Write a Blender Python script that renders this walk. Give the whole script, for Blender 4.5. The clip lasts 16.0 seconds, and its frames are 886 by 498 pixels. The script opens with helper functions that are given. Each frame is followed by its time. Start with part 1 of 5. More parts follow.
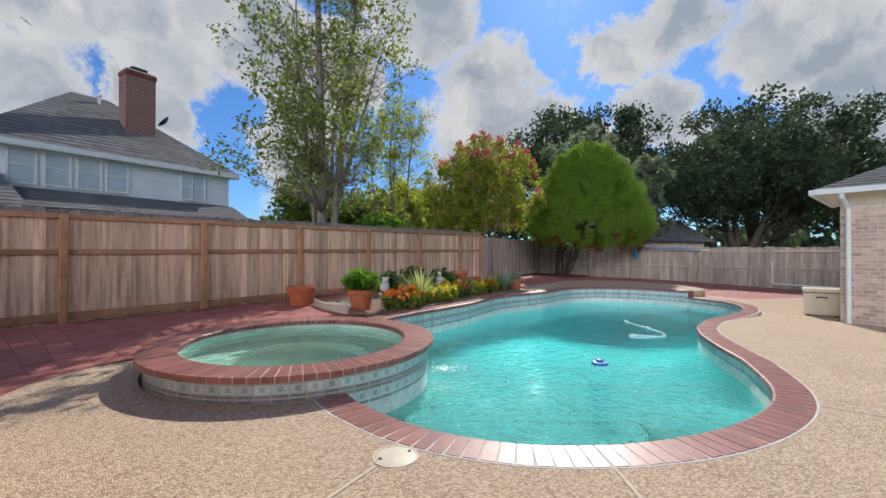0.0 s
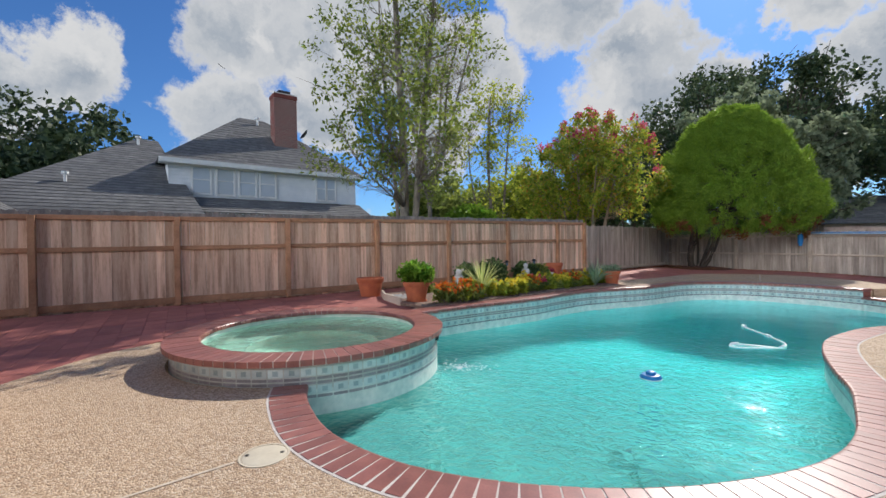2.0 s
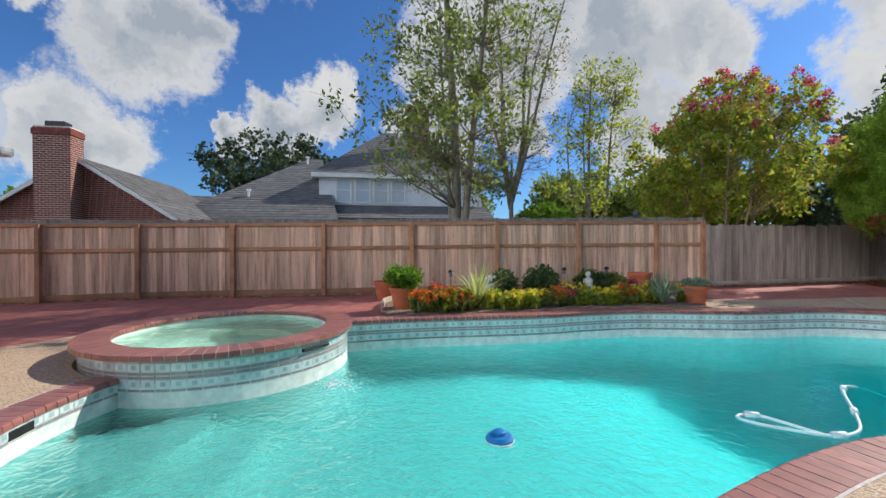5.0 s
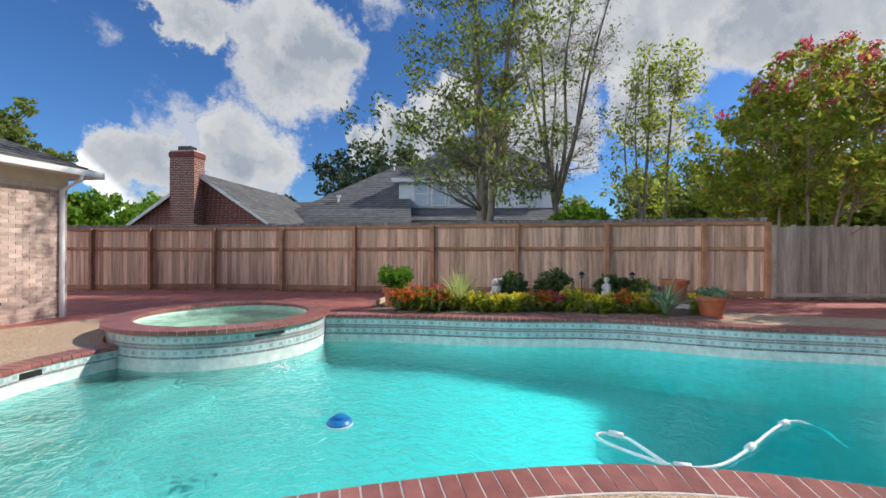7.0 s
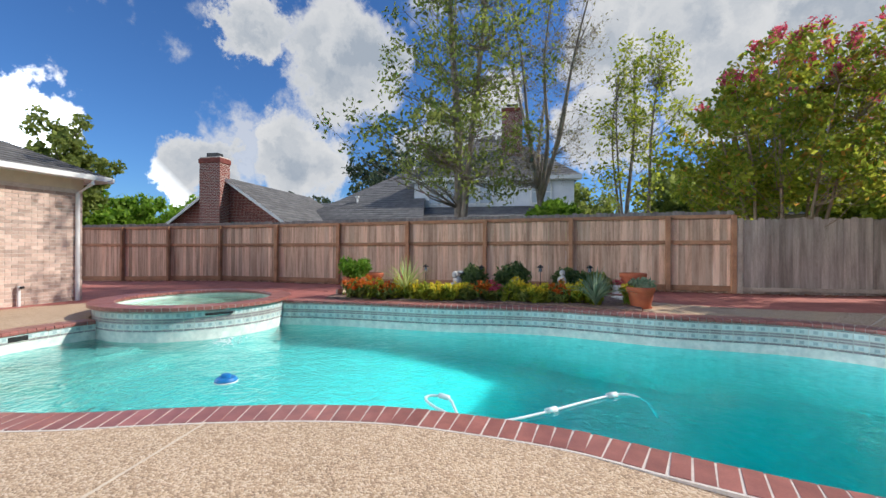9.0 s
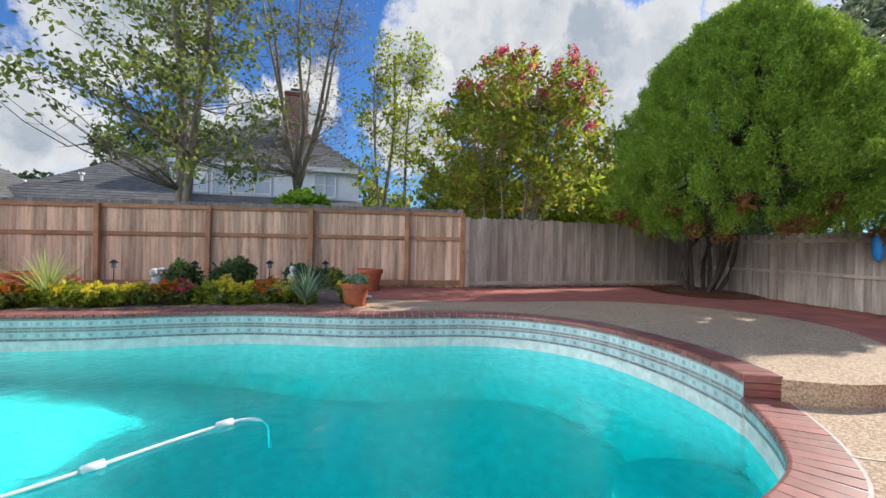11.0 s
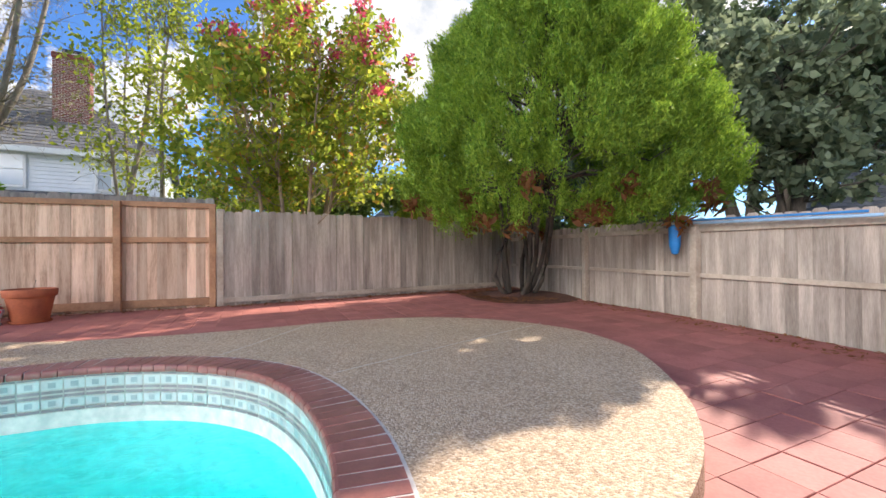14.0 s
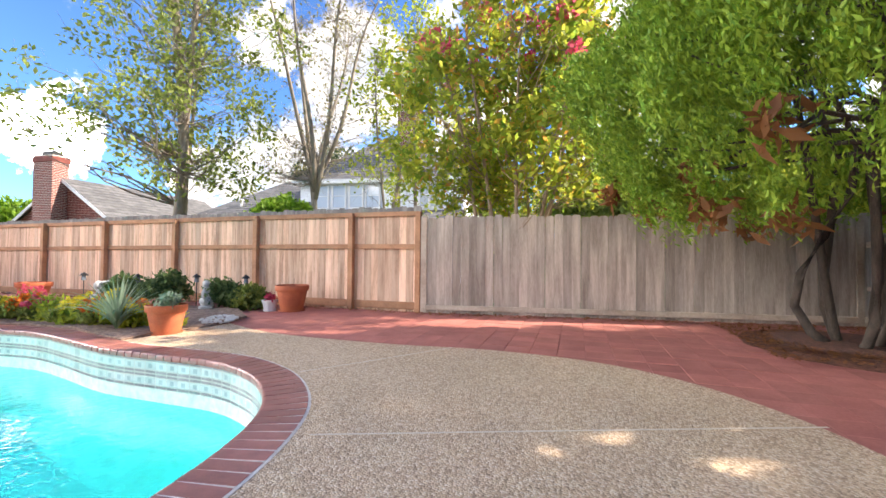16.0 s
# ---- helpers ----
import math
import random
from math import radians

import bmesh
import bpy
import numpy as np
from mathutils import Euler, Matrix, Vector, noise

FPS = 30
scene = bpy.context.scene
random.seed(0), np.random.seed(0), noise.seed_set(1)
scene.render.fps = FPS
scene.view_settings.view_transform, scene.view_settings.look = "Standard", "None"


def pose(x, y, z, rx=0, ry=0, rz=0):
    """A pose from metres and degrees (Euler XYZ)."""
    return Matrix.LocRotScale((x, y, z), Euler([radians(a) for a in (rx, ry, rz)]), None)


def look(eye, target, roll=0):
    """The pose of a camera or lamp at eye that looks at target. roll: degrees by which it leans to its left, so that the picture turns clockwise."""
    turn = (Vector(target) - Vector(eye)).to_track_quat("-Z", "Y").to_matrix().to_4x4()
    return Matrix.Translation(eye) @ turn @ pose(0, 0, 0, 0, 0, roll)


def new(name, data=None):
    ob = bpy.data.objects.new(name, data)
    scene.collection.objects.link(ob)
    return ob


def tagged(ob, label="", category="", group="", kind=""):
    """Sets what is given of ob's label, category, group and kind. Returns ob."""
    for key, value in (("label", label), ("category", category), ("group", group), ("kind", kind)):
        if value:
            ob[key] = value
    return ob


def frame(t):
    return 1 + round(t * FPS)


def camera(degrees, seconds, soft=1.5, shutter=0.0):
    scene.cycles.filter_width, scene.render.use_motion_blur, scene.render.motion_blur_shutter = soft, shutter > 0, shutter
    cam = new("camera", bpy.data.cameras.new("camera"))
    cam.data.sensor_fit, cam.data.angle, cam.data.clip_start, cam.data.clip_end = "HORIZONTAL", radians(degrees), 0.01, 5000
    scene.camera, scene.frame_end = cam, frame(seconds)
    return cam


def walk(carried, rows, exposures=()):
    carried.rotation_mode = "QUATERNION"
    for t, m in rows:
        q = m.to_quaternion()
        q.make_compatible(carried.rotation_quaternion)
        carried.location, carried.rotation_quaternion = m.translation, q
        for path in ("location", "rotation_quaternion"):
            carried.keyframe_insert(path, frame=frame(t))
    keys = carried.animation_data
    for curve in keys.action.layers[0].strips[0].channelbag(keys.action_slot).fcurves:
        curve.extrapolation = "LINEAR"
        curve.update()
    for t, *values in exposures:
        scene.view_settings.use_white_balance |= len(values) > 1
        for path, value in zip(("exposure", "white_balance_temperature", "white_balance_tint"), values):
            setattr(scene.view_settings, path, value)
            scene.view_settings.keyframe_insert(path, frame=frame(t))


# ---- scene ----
cam = camera(93.6, 16.0)
PATH = [
    (0, (0.059, -0.193, 1.351), (0.058, 1.807, 1.364), 0.2),
    (0.5, (0.291, -0.38, 1.293), (0.136, 1.614, 1.292), -0.1),
    (1, (0.702, -0.18, 1.328), (0.388, 1.795, 1.314), -0.4),
    (1.5, (1.209, 0.114, 1.303), (0.718, 2.053, 1.284), -0.7),
    (2, (1.691, 0.474, 1.315), (1.026, 2.36, 1.294), -0.8),
    (2.5, (2.195, 0.841, 1.268), (1.363, 2.66, 1.25), -0.9),
    (3, (2.713, 1.241, 1.212), (1.748, 2.993, 1.202), -0.7),
    (3.5, (3.286, 1.704, 1.269), (2.217, 3.394, 1.257), -0.6),
    (4, (3.823, 2.163, 1.314), (2.658, 3.789, 1.302), -0.5),
    (4.5, (4.183, 2.648, 1.358), (2.902, 4.185, 1.344), -0.4),
    (5, (4.523, 3.097, 1.33), (3.107, 4.509, 1.325), -0.3),
    (5.2, (4.645, 3.26, 1.327), (3.172, 4.612, 1.323), -0.3),
    (7.5, (6.74, 5.258, 1.358), (4.931, 6.11, 1.359), 0.3),
    (8, (7.15, 5.608, 1.313), (5.296, 6.358, 1.315), 0.2),
    (10.3, (7.844, 7.515, 1.128), (6.121, 8.531, 1.132), 1.2),
    (10.8, (7.857, 8.049, 1.118), (6.388, 9.407, 1.127), 1.3),
    (11, (7.886, 8.292, 1.14), (6.547, 9.778, 1.143), 1.1),
    (11.5, (7.862, 8.69, 1.147), (6.953, 10.472, 1.152), 0.8),
    (12, (7.875, 9.069, 1.208), (7.426, 11.018, 1.196), 0.5),
    (12.5, (7.966, 9.63, 1.223), (7.735, 11.616, 1.206), 0.4),
    (13, (8.071, 10.203, 1.191), (7.778, 12.181, 1.181), -0.2),
    (13.5, (8.234, 10.804, 1.169), (7.677, 12.725, 1.166), -0.5),
    (14, (8.343, 11.4, 1.144), (7.444, 13.186, 1.161), -0.5),
    (14.5, (8.524, 11.972, 1.141), (7.307, 13.559, 1.171), -0.3),
    (15, (8.54, 12.602, 1.206), (7.056, 13.943, 1.232), -0.1),
    (15.5, (8.556, 13.25, 1.192), (6.859, 14.308, 1.227), 0.2),
    (16, (8.542, 13.815, 1.197), (6.676, 14.535, 1.241), 0.6),
]
walk(cam, [(t, look(eye, target, roll)) for t, eye, target, roll in PATH],
     [(0.0, 0.83, 6400, 10), (5.0, 0.90, 6420, 10), (8.0, 0.93, 6420, 10), (10.5, 1.15, 6420, 10), (12.0, 1.3, 6550, 10),
      (13.5, 1.65, 6750, 12), (15.0, 2.2, 7100, 14), (16.0, 2.35, 7200, 14)])

# ---- world, sun ----
SUN_EL, SUN_AZ = 36.8, 16.0          # degrees above the horizon, and clockwise from +y


def cloud_world():
    w = bpy.data.worlds.new("sky")
    scene.world = w
    w.use_nodes = True
    nt = w.node_tree
    nt.nodes.clear()
    N, L = nt.nodes.new, nt.links.new

    def m(op, a, b=None, c=None, clamp=False):
        n = N("ShaderNodeMath")
        n.operation, n.use_clamp = op, clamp
        for i, v in enumerate((a, b, c)):
            if v is None:
                continue
            if isinstance(v, (int, float)):
                n.inputs[i].default_value = v
            else:
                L(v, n.inputs[i])
        return n.outputs[0]

    tc = N("ShaderNodeTexCoord")
    d = tc.outputs["Generated"]
    warp = N("ShaderNodeTexNoise")
    warp.inputs["Scale"].default_value, warp.inputs["Detail"].default_value, warp.inputs["Roughness"].default_value = 6.5, 10, 0.66
    L(d, warp.inputs["Vector"])
    sub = N("ShaderNodeVectorMath")
    sub.operation = "MULTIPLY_ADD"
    L(warp.outputs["Color"], sub.inputs[0])
    sub.inputs[1].default_value = (0.27, 0.27, 0.27)
    off = N("ShaderNodeVectorMath")
    off.operation = "SUBTRACT"
    L(d, off.inputs[0])
    off.inputs[1].default_value = (0.135, 0.135, 0.135)
    L(off.outputs[0], sub.inputs[2])
    nrm = N("ShaderNodeVectorMath")
    nrm.operation = "NORMALIZE"
    L(sub.outputs[0], nrm.inputs[0])
    # cumulus heaps: heading to the left of +y, height and half-width, in degrees
    heaps = [(-6, 22, 7), (-5, 15, 9), (-14, 16, 6), (46, 15, 7), (34, 24, 8), (43, 25, 8), (35, 16, 5), (3, 30, 8),
             (-22, 24, 5), (-29, 27, 7), (-41, 22, 8), (-27, 17, 6), (-46, 14, 8), (81, 24, 9), (92, 26, 5),
             (86, 11, 8), (97, 9, 5), (61, 17, 6), (67, 14, 6), (22, 24, 8), (13, 22, 7), (113, 12, 6),
             (30, 29, 7), (73, 14, 3), (20, 14, 7), (-60, 20, 12), (140, 22, 14), (175, 25, 15), (-100, 25, 16), (-140, 20, 14)]
    acc = None
    for yaw, el, r in heaps:
        r *= 0.88
        c = (-math.sin(radians(yaw)) * math.cos(radians(el)), math.cos(radians(yaw)) * math.cos(radians(el)), math.sin(radians(el)))
        dot = N("ShaderNodeVectorMath")
        dot.operation = "DOT_PRODUCT"
        L(nrm.outputs[0], dot.inputs[0])
        dot.inputs[1].default_value = c
        # 1 at the heap's heart, 0 at its rim
        k = 1 - math.cos(radians(r))
        v = m("MULTIPLY_ADD", dot.outputs["Value"], 1 / k, (k - 1) / k)
        acc = v if acc is None else m("MAXIMUM", acc, v)
    wisps = N("ShaderNodeTexNoise")
    wisps.inputs["Scale"].default_value, wisps.inputs["Detail"].default_value, wisps.inputs["Roughness"].default_value = 2.6, 9, 0.62
    L(d, wisps.inputs["Vector"])
    wv = m("MULTIPLY_ADD", wisps.outputs["Fac"], 5.5, -3.3)
    body = m("MAXIMUM", acc, m("MINIMUM", wv, 0.25))
    mask = N("ShaderNodeMapRange")
    mask.interpolation_type = "SMOOTHSTEP"
    mask.inputs["From Min"].default_value, mask.inputs["From Max"].default_value = -0.10, 0.45
    L(body, mask.inputs["Value"])
    # thick hearts are greyer than the lit rims
    shade = N("ShaderNodeMapRange")
    shade.inputs["From Min"].default_value, shade.inputs["From Max"].default_value = 0.15, 1.0
    L(acc, shade.inputs["Value"])
    fine = N("ShaderNodeTexNoise")
    fine.inputs["Scale"].default_value, fine.inputs["Detail"].default_value = 7.0, 9
    L(nrm.outputs[0], fine.inputs["Vector"])
    sh = m("MULTIPLY", shade.outputs[0], m("MULTIPLY_ADD", fine.outputs["Fac"], 4.4, -1.35), clamp=True)
    ccol = N("ShaderNodeMix")
    ccol.data_type = "RGBA"
    ccol.inputs["A"].default_value = (1.0, 1.0, 1.0, 1)
    ccol.inputs["B"].default_value = (0.50, 0.57, 0.66, 1)
    L(sh, ccol.inputs["Factor"])
    # added fill light: unseen clouds opposite the sun glow up to 36 times brighter
    away = N("ShaderNodeVectorMath")
    away.operation = "DOT_PRODUCT"
    L(d, away.inputs[0])
    away.inputs[1].default_value = (math.sin(radians(SUN_AZ)) * math.cos(radians(SUN_EL)), math.cos(radians(SUN_AZ)) * math.cos(radians(SUN_EL)), math.sin(radians(SUN_EL)))
    fill_boost = N("ShaderNodeMapRange")
    fill_boost.inputs["From Min"].default_value, fill_boost.inputs["From Max"].default_value = -0.26, -0.85
    fill_boost.inputs["To Min"].default_value, fill_boost.inputs["To Max"].default_value = 1.0, 36.0
    L(away.outputs["Value"], fill_boost.inputs["Value"])
    sky = N("ShaderNodeTexSky")
    sky.sky_type, sky.sun_disc = "NISHITA", False
    sky.sun_elevation, sky.sun_rotation = radians(SUN_EL), radians(SUN_AZ)
    sky.air_density, sky.dust_density, sky.ozone_density = 1.0, 0.3, 2.5
    blue = N("ShaderNodeMix")
    blue.data_type, blue.blend_type = "RGBA", "MULTIPLY"
    blue.inputs["Factor"].default_value = 1
    L(sky.outputs[0], blue.inputs["A"])
    blue.inputs["B"].default_value = (0.44, 0.74, 1.12, 1)
    b1, b2, mix, out = N("ShaderNodeBackground"), N("ShaderNodeBackground"), N("ShaderNodeMixShader"), N("ShaderNodeOutputWorld")
    L(blue.outputs["Result"], b1.inputs["Color"])
    b1.inputs["Strength"].default_value = 0.06
    L(ccol.outputs["Result"], b2.inputs["Color"])
    L(m("MULTIPLY", fill_boost.outputs[0], 0.38), b2.inputs["Strength"])
    L(mask.outputs[0], mix.inputs[0])
    L(b1.outputs[0], mix.inputs[1])
    L(b2.outputs[0], mix.inputs[2])
    L(mix.outputs[0], out.inputs["Surface"])


cloud_world()
sun = new("sun", bpy.data.lights.new("sun", "SUN"))
sun.data.energy, sun.data.angle, sun.data.color = 2.65, radians(0.6), (1.0, 0.945, 0.86)
sx, sy = math.sin(radians(SUN_AZ)) * math.cos(radians(SUN_EL)), math.cos(radians(SUN_AZ)) * math.cos(radians(SUN_EL))
sun.matrix_world = look((sx * 60, sy * 60, math.sin(radians(SUN_EL)) * 60), (0, 0, 0))


# ---- materials ----
def material(name, base, dark=None, scale=8.0, rough=0.8, bump=0.3, fine=60.0, metal=0.0, rand=0.0, island=0.0, grain=None, spec=0.4, bumpd=0.004, third=None):
    """Noise at two scales between two tones, with relief; rand / island: the tone's spread from piece to piece."""
    mt = bpy.data.materials.new(name)
    mt.use_nodes = True
    nt = mt.node_tree
    N, L = nt.nodes.new, nt.links.new
    bs = nt.nodes["Principled BSDF"]
    bs.inputs["Roughness"].default_value, bs.inputs["Metallic"].default_value = rough, metal
    bs.inputs["Specular IOR Level"].default_value = spec
    dark = dark or tuple(c * 0.7 for c in base)
    tc = N("ShaderNodeTexCoord")
    vec = tc.outputs["Object"]
    mp = N("ShaderNodeMapping")
    mp.inputs["Scale"].default_value = grain or (1, 1, 1)
    L(vec, mp.inputs["Vector"])
    if rand or island:
        # each piece gets its own place in the pattern
        src = N("ShaderNodeObjectInfo").outputs["Random"] if rand else N("ShaderNodeNewGeometry").outputs["Random Per Island"]
        mul = N("ShaderNodeMath")
        mul.operation = "MULTIPLY"
        mul.inputs[1].default_value = 37.0
        L(src, mul.inputs[0])
        cx = N("ShaderNodeCombineXYZ")
        for i in range(3):
            L(mul.outputs[0], cx.inputs[i])
        L(cx.outputs[0], mp.inputs["Location"])
    n1, n2 = N("ShaderNodeTexNoise"), N("ShaderNodeTexNoise")
    n1.inputs["Scale"].default_value, n1.inputs["Detail"].default_value = scale, 5
    n2.inputs["Scale"].default_value, n2.inputs["Detail"].default_value = fine, 4
    L(mp.outputs[0], n1.inputs["Vector"])
    L(mp.outputs[0], n2.inputs["Vector"])
    add = N("ShaderNodeMath")
    add.operation = "MULTIPLY_ADD"
    L(n2.outputs["Fac"], add.inputs[0])
    add.inputs[1].default_value = 0.5
    L(n1.outputs["Fac"], add.inputs[2])
    rp = N("ShaderNodeValToRGB")
    rp.color_ramp.elements[0].position, rp.color_ramp.elements[1].position = 0.55, 0.98
    rp.color_ramp.elements[0].color, rp.color_ramp.elements[1].color = (*dark, 1), (*base, 1)
    if third:
        e = rp.color_ramp.elements.new(0.76)
        e.color = (*third, 1)
    L(add.outputs[0], rp.inputs["Fac"])
    col = rp.outputs["Color"]
    if rand or island:
        hs = N("ShaderNodeHueSaturation")
        mr = N("ShaderNodeMapRange")
        sp = rand or island
        mr.inputs["To Min"].default_value, mr.inputs["To Max"].default_value = 1 - sp, 1 + sp
        L(src, mr.inputs["Value"])
        L(mr.outputs[0], hs.inputs["Value"])
        L(col, hs.inputs["Color"])
        col = hs.outputs["Color"]
    L(col, bs.inputs["Base Color"])
    if bump:
        bp = N("ShaderNodeBump")
        bp.inputs["Strength"].default_value, bp.inputs["Distance"].default_value = bump, bumpd
        L(add.outputs[0], bp.inputs["Height"])
        L(bp.outputs[0], bs.inputs["Normal"])
    return mt


def aggregate_material():
    """Exposed pebbles in sandy cement."""
    mt = material("exposed_aggregate", (0.64, 0.46, 0.30), (0.47, 0.33, 0.21), scale=1.3, fine=14, rough=0.85, bump=0)
    nt = mt.node_tree
    N, L = nt.nodes.new, nt.links.new
    bs = nt.nodes["Principled BSDF"]
    src = bs.inputs["Base Color"].links[0].from_socket
    tc = N("ShaderNodeTexCoord")
    vo = N("ShaderNodeTexVoronoi")
    vo.inputs["Scale"].default_value = 84.0
    L(tc.outputs["Object"], vo.inputs["Vector"])
    peb = N("ShaderNodeValToRGB")
    cr = peb.color_ramp
    cr.elements[0].position, cr.elements[0].color = 0.0, (0.16, 0.10, 0.065, 1)
    cr.elements[1].position, cr.elements[1].color = 1.0, (0.74, 0.62, 0.47, 1)
    for p, c in ((0.3, (0.38, 0.25, 0.15, 1)), (0.6, (0.58, 0.42, 0.27, 1)), (0.85, (0.68, 0.55, 0.40, 1))):
        cr.elements.new(p).color = c
    sep = N("ShaderNodeSeparateColor")
    L(vo.outputs["Color"], sep.inputs[0])
    L(sep.outputs[0], peb.inputs["Fac"])
    mx = N("ShaderNodeMix")
    mx.data_type = "RGBA"
    mx.inputs["Factor"].default_value = 0.62
    L(src, mx.inputs["A"])
    L(peb.outputs["Color"], mx.inputs["B"])
    L(mx.outputs["Result"], bs.inputs["Base Color"])
    bp = N("ShaderNodeBump")
    bp.invert = True
    bp.inputs["Strength"].default_value, bp.inputs["Distance"].default_value = 1.0, 0.006
    L(vo.outputs["Distance"], bp.inputs["Height"])
    L(bp.outputs[0], bs.inputs["Normal"])
    return mt


def water_material(name, tint, scale, height, deep=None):
    mt = bpy.data.materials.new(name)
    mt.use_nodes = True
    nt = mt.node_tree
    N, L = nt.nodes.new, nt.links.new
    bs = nt.nodes["Principled BSDF"]
    bs.inputs["Base Color"].default_value = (*tint, 1)
    bs.inputs["Roughness"].default_value, bs.inputs["IOR"].default_value = 0.02, 1.33
    bs.inputs["Transmission Weight"].default_value = 1.0
    bs.inputs["Specular IOR Level"].default_value = 0.15
    tc = N("ShaderNodeTexCoord")
    if deep:
        # bluer over the deep end; also lightened there against shade, darkened in sunlit shallows
        sp = N("ShaderNodeSeparateXYZ")
        L(tc.outputs["Object"], sp.inputs[0])
        m1, m2 = N("ShaderNodeMath"), N("ShaderNodeMath")
        m1.operation, m2.operation = "MULTIPLY", "MULTIPLY_ADD"
        L(sp.outputs["X"], m1.inputs[0])
        m1.inputs[1].default_value = 0.35
        L(sp.outputs["Y"], m2.inputs[0])
        m2.inputs[1].default_value = 0.8
        L(m1.outputs[0], m2.inputs[2])
        mr = N("ShaderNodeMapRange")
        mr.interpolation_type = "SMOOTHSTEP"
        mr.inputs["From Min"].default_value, mr.inputs["From Max"].default_value = 3.0, 9.5
        L(m2.outputs[0], mr.inputs["Value"])
        mx = N("ShaderNodeMix")
        mx.data_type = "RGBA"
        mx.inputs["A"].default_value, mx.inputs["B"].default_value = (*tint, 1), (*deep, 1)
        L(mr.outputs[0], mx.inputs["Factor"])
        L(mx.outputs["Result"], bs.inputs["Base Color"])
    n1, n2 = N("ShaderNodeTexNoise"), N("ShaderNodeTexNoise")
    n1.inputs["Scale"].default_value, n1.inputs["Detail"].default_value, n1.inputs["Distortion"].default_value = scale, 2, 0.8
    n2.inputs["Scale"].default_value, n2.inputs["Detail"].default_value = scale * 0.25, 1
    ad = N("ShaderNodeMath")
    ad.operation = "MULTIPLY_ADD"
    L(tc.outputs["Object"], n1.inputs["Vector"])
    L(tc.outputs["Object"], n2.inputs["Vector"])
    L(n2.outputs["Fac"], ad.inputs[0])
    ad.inputs[1].default_value = 1.1
    L(n1.outputs["Fac"], ad.inputs[2])
    bp = N("ShaderNodeBump")
    bp.inputs["Strength"].default_value, bp.inputs["Distance"].default_value = 0.9, height
    L(ad.outputs[0], bp.inputs["Height"])
    if deep:
        # the surface is calmer over the deep end
        calm = N("ShaderNodeMapRange")
        calm.inputs["To Min"].default_value, calm.inputs["To Max"].default_value = 0.95, 0.12
        L(mr.outputs[0], calm.inputs["Value"])
        L(calm.outputs[0], bp.inputs["Strength"])
    L(bp.outputs[0], bs.inputs["Normal"])
    return mt


def leaf_material(name, a, b, c=None, spread=0.6):
    """Leaves: the tone differs from leaf to leaf, and light comes through them."""
    mt = bpy.data.materials.new(name)
    mt.use_nodes = True
    nt = mt.node_tree
    N, L = nt.nodes.new, nt.links.new
    bs = nt.nodes["Principled BSDF"]
    ge = N("ShaderNodeNewGeometry")
    rp = N("ShaderNodeValToRGB")
    rp.color_ramp.elements[0].color, rp.color_ramp.elements[1].color = (*a, 1), (*b, 1)
    if c:
        rp.color_ramp.elements[1].position = 0.8
        rp.color_ramp.elements.new(0.97).color = (*c, 1)
    L(ge.outputs["Random Per Island"], rp.inputs["Fac"])
    L(rp.outputs["Color"], bs.inputs["Base Color"])
    bs.inputs["Roughness"].default_value, bs.inputs["Specular IOR Level"].default_value = 0.55, 0.35
    tr = N("ShaderNodeBsdfTranslucent")
    L(rp.outputs["Color"], tr.inputs["Color"])
    mx = N("ShaderNodeMixShader")
    mx.inputs[0].default_value = spread
    L(bs.outputs[0], mx.inputs[1])
    L(tr.outputs[0], mx.inputs[2])
    L(mx.outputs[0], nt.nodes["Material Output"].inputs["Surface"])
    return mt


